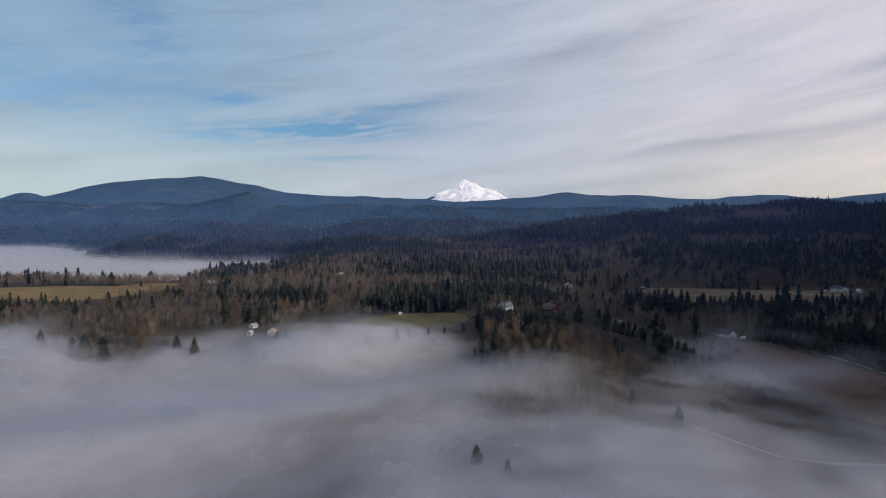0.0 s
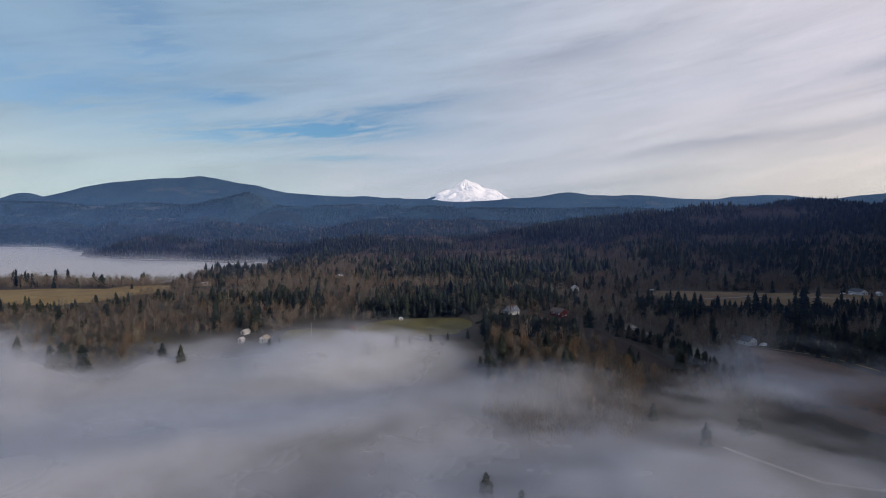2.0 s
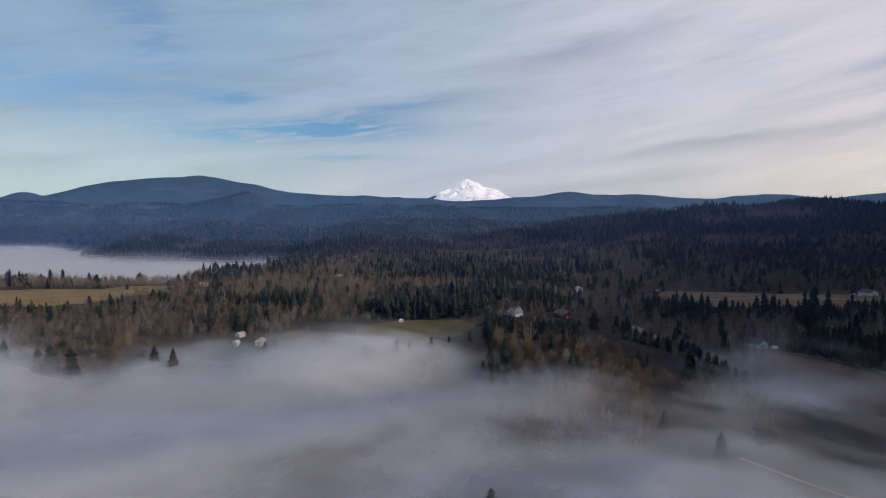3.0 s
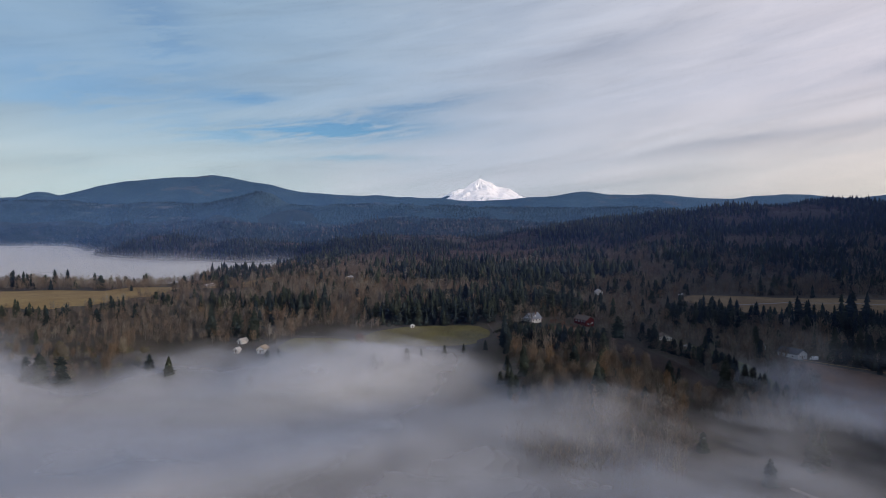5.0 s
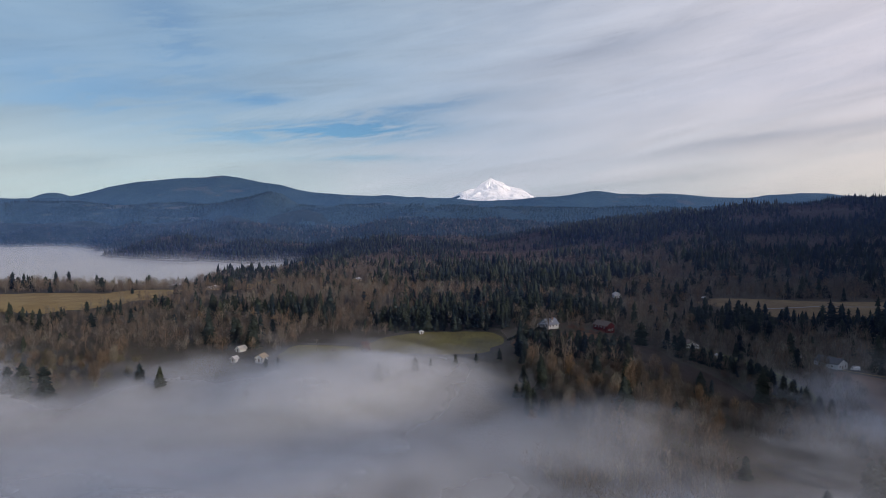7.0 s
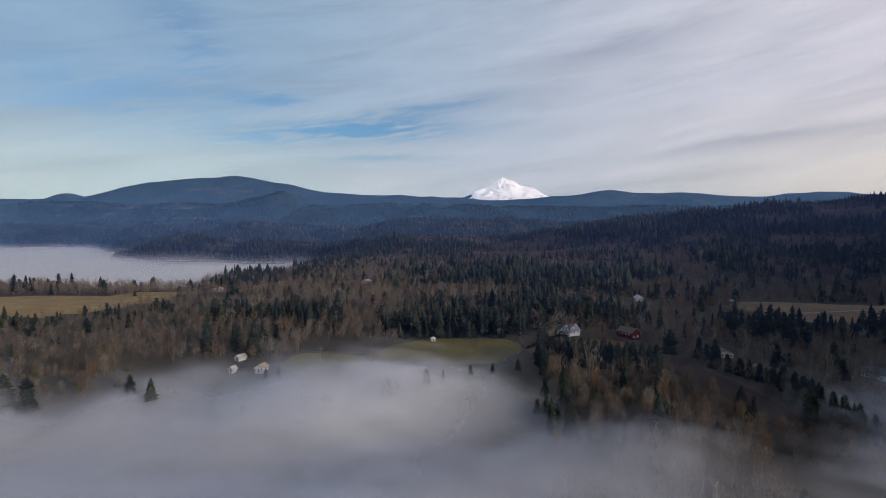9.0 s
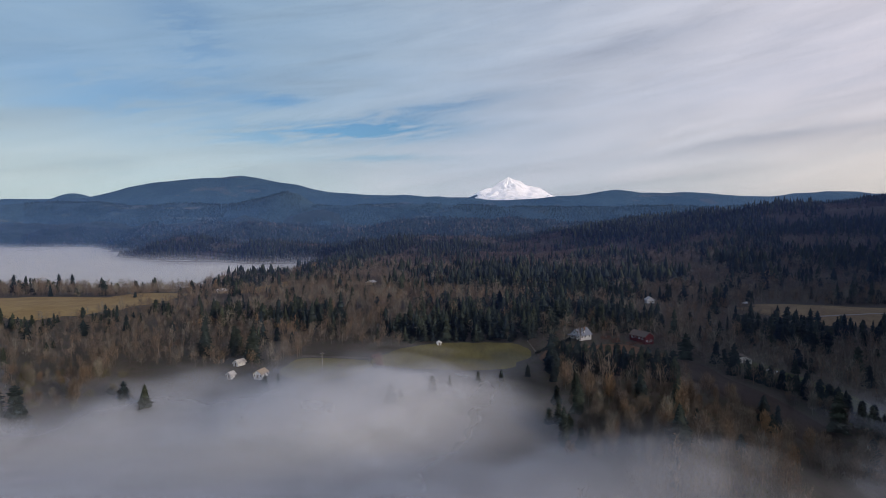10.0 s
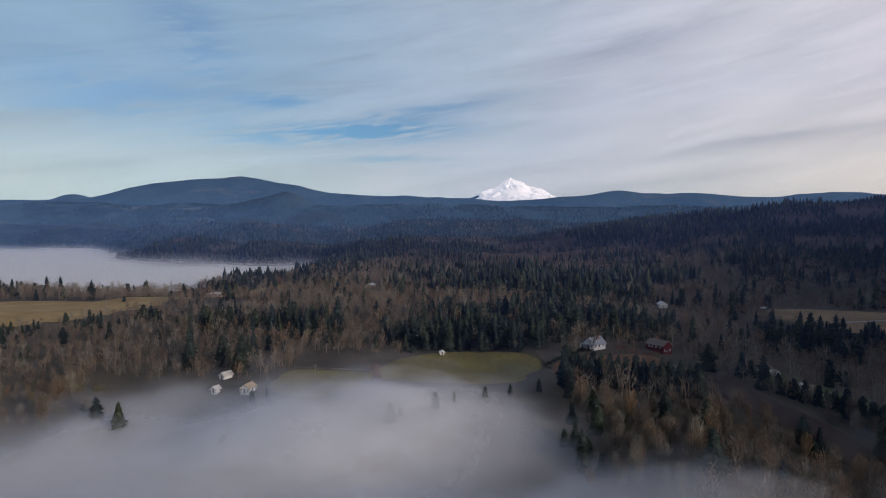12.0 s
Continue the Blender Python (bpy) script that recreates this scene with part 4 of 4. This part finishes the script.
for k in range(46):
    a, b = 18 + 1.35 * k, 500 - 0.45 * k + 7 * math.sin(k * 2.1)
    i = (3, 5, 3, 0)[k % 4]
    tree("fir", i, a, b, (11 + 4.5 * abs(math.sin(k * 1.7))) / (22, 19, 25, 15, 21, 12)[i], 50 * k, "dark fir in the row below the farmhouse", "row of firs below the farmhouse")
for k in range(52):
    a, b = 118 + 1.05 * k, 500 - 1.7 * k + 4.5 * math.sin(k * 1.9)
    i = (3, 5, 0, 1)[k % 4]
    tree("fir", i, a, b, ((6.5 if k < 20 else 9.0) + 4.0 * abs(math.sin(k * 1.3))) / (22, 19, 25, 15, 21, 12)[i], 50 * k, "dark fir in the row beside the lawn", "row of firs beside the lawn")

# the near woods: trees of their own first, then the rest in one mesh a kind
x, y = scatter(-480, 420, 380, 640, 6.8)
ok = free(x, y)
ground_ok = (y > 500 - 0.02 * np.abs(x)) | ((x > 5) & (y > 395)) | ((x < -225) & (y > 430)) | ((x < -90) & (y > 478))
thin = (rng.random(len(x)) < 0.94) & ~((x > -135) & (x < 14) & (y < 546))
x, y = x[ok & ground_ok & thin], y[ok & ground_ok & thin]
is_fir = rng.random(len(x)) < np.clip(firness(x, y), 0.05, 0.95)
size = (0.46 + 0.62 * rng.random(len(x)) ** 1.3) * np.where(x < -250, 0.72, 1.0)
order = np.argsort(y)
x, y, is_fir, size = x[order], y[order], is_fir[order], size[order]
rest = {"fir": [], "bare": []}
count = {"fir": 0, "bare": 0}
for a, b, f, s in zip(x, y, is_fir, size):
    kind = "fir" if f else "bare"
    if count[kind] < (220 if f else 290):
        count[kind] += 1
        i = int(rng.integers(6))
        label = "dark green fir at the edge of the woods" if f else "leafless brown tree with fine upright twigs"
        tree(kind, i, a, b, s, rng.uniform(0, 360), label, "firs of the near woods" if f else "bare trees of the near woods")
    else:
        rest[kind].append((a, b, s))

x, y = scatter(-900, 700, 640, 1180, 6.6)
ok = free(x, y) & (rng.random(len(x)) < 0.95) & (land(x, y) > 2)
x, y = x[ok], y[ok]
f = rng.random(len(x)) < np.clip(firness(x, y), 0.05, 0.95)
s = (0.42 + 0.8 * rng.random(len(x)) ** 1.6) * np.where((x < -230) & (y < 735), 0.72, 1.0) * np.where((x > 150) & (y < 690), np.where(np.abs(x - 312) < 34, 1.25, 0.8), 1.0)
beyond = y > np.where(x < -150, 1010, 860)
for kind, sel in (("fir", f), ("bare", ~f)):
    rest[kind] += list(zip(x[sel & ~beyond], y[sel & ~beyond], s[sel & ~beyond]))
wood("fir_wood", "dark green firs on the back of the low hill", FIR_FAR, np.stack((x, y, s), -1)[f & beyond], M_NEEDLES, rng)
wood("bare_wood", "grey-brown leafless wood on the back of the low hill", BARE_FAR, np.stack((x, y, s), -1)[~f & beyond], M_TWIGS, rng)
wood("fir_wood", "dark green fir wood on the low hill", FIR_MID, np.array(rest["fir"]), M_NEEDLES, rng)
wood("bare_wood", "brown leafless wood on the low hill", BARE_MID, np.array(rest["bare"]), M_TWIGS, rng)

# a leafless copse on the near slope, half in the mist
COPSE = np.array([(8, 346), (30, 314), (78, 318), (92, 350), (100, 388), (98, 416), (72, 424), (48, 384), (8, 346)], float)
near = np.random.default_rng(29)
x, y = np.meshgrid(np.arange(5, 105, 4.2), np.arange(310, 430, 4.2))
x, y = x.ravel() + near.uniform(-1.9, 1.9, x.size), y.ravel() + near.uniform(-1.9, 1.9, y.size)
ok = inside(x, y, COPSE) & (near.random(len(x)) < 0.85)
wood("bare_copse", "reddish-brown leafless copse half veiled in mist", BARE_MID, np.stack((x, y, near.uniform(0.45, 0.95, len(x))), -1)[ok], M_TWIGS, near)

x, y = scatter(-1300, 1500, 1180, 2050, 9.0)
x2, y2 = scatter(380, 1200, 760, 1180, 8.0)
x, y = np.concatenate((x, x2)), np.concatenate((y, y2))
ok = free(x, y) & (land(x, y) > -10)
x, y = x[ok], y[ok]
on_crest = step(54, 92, land(x, y)) * (x > 0)
f = rng.random(len(x)) < 0.05 + 0.87 * step(-0.15, 0.15, -0.18 + 0.9 * bumps(x, y, 120, 3) + 0.60 * on_crest + 0.10 * (x > 150) + 0.32 * (x < -250) - 0.75 * hump(x, y, 640, 1480, 130, 150) + 0.45 * hump(x, y, 300, 1090, 110, 110))
s = 0.40 + 0.65 * rng.random(len(x)) ** 1.4
wood("fir_wood", "dark firs along the ridge and its slopes", FIR_FAR, np.stack((x, y, s), -1)[f], M_NEEDLES, rng)
wood("bare_wood", "purple-brown leafless wood on the ridge slope", BARE_FAR, np.stack((x, y, 0.5 + 0.45 * s), -1)[~f], M_ALDER, rng)

x, y = scatter(-2700, 1700, 2050, 3000, 14.5)
ok = land(x, y) > -10
x, y = x[ok], y[ok]
wood("distant_wood", "forest on the foothills beyond the fog, tinted blue for haze", FIR_TINY, np.stack((x, y, 0.35 + 0.5 * rng.random(len(x)) ** 1.5), -1), M_FAR_HAZED, rng)
x, y = scatter(-3300, 2300, 3000, 3600, 17.0)
ok = bumps(x, y, 110, 2) > -0.25
x, y = x[ok], y[ok]
# paler, bluer needle tones with the haze painted in
M_FARTHER = foliage("haze_painted_firs", ((0.022, 0.046, 0.062), (0.030, 0.056, 0.072), (0.036, 0.062, 0.074), (0.050, 0.070, 0.080)), True)
wood("distant_wood", "firs on the far foothills, coloured blue-green for haze", FIR_TINY, np.stack((x, y, rng.uniform(0.4, 0.75, len(x))), -1), M_FARTHER, rng,
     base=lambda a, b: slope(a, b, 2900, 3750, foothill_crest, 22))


def shrub(name, label, x, y, wide, tall, mat, group):
    """A low bush: a domed tangle of short twigs."""
    p = Parts()
    for k in range(150):
        a, c, q = rng.uniform(0, 2 * math.pi), rng.uniform(0, 1), rng.random() ** 0.4
        sn = math.sqrt(1 - c * c)
        foot = np.array((wide * sn * q * math.cos(a), wide * sn * q * math.sin(a), tall * c * q))
        d = np.array((rng.normal(0, 0.5), rng.normal(0, 0.5), rng.uniform(0.2, 1.0))) * 0.35 * tall
        w = np.cross(d, rng.normal(0, 1, 3))
        w *= 0.14 / (np.linalg.norm(w) + 1e-6)
        p.tri(tuple(foot - w), tuple(foot + w), tuple(foot + d))
    base = new(name, mesh_of(name, p.arrays(), mat))
    base.matrix_world = pose(x, y, height(x, y), 0, 0, 0)
    return tagged(base, label, "bush", group)


for k in range(14):
    t = k / 13
    shrub("hedge_bush", "clipped dark green hedge bush beside the pasture", 9 + 22 * t, 522 + 24 * t, 1.3, 2.0 + 0.3 * math.sin(5 * k), M_NEEDLE, "hedge by the farmhouse")
shrub("hedge_bush", "rounded green bush at the end of the hedge", 33, 545, 3.4, 4.0, M_NEEDLE, "hedge by the farmhouse")
for a, b, w, t in ((-86, 508, 3.5, 3.0), (-84, 500, 3.0, 3.2), (-88, 515, 4.0, 3.0), (-82, 494, 2.6, 2.4), (-104, 490, 3.2, 1.6), (62, 556, 4.5, 3.0), (70, 552, 5.0, 2.8), (56, 560, 4.0, 3.0), (78, 560, 4.5, 2.6)):
    shrub("bramble_bush", "rust-red bramble thicket beside the pasture", a, b, w, t, M_BRUSH, "brambles")

M_OLIVE = plain("mossy_twigs", (0.075, 0.068, 0.034), (0.130, 0.112, 0.055), 0.8)
for k in range(26):
    a, b = -318 + 4.2 * k + 5 * math.sin(2.7 * k), 447 + 16 * math.sin(1.3 * k)
    shrub("willow_bush", "olive-brown leafless willow bush at the fog's edge", a, b, 3.4 + 0.8 * math.sin(k), 5.0 + 1.4 * math.sin(1.9 * k), M_OLIVE, "willow bushes")
for k in range(24):
    a, b = 58 + 3.0 * (k % 8) + 3 * math.sin(3.1 * k), 372 + 11 * (k // 8) + 5 * math.sin(1.7 * k)
    shrub("willow_bush", "olive-brown leafless willow bush in the misty hollow", a, b, 3.0 + 0.7 * math.sin(k), 4.6 + 1.2 * math.sin(2.3 * k), M_OLIVE, "willow bushes")
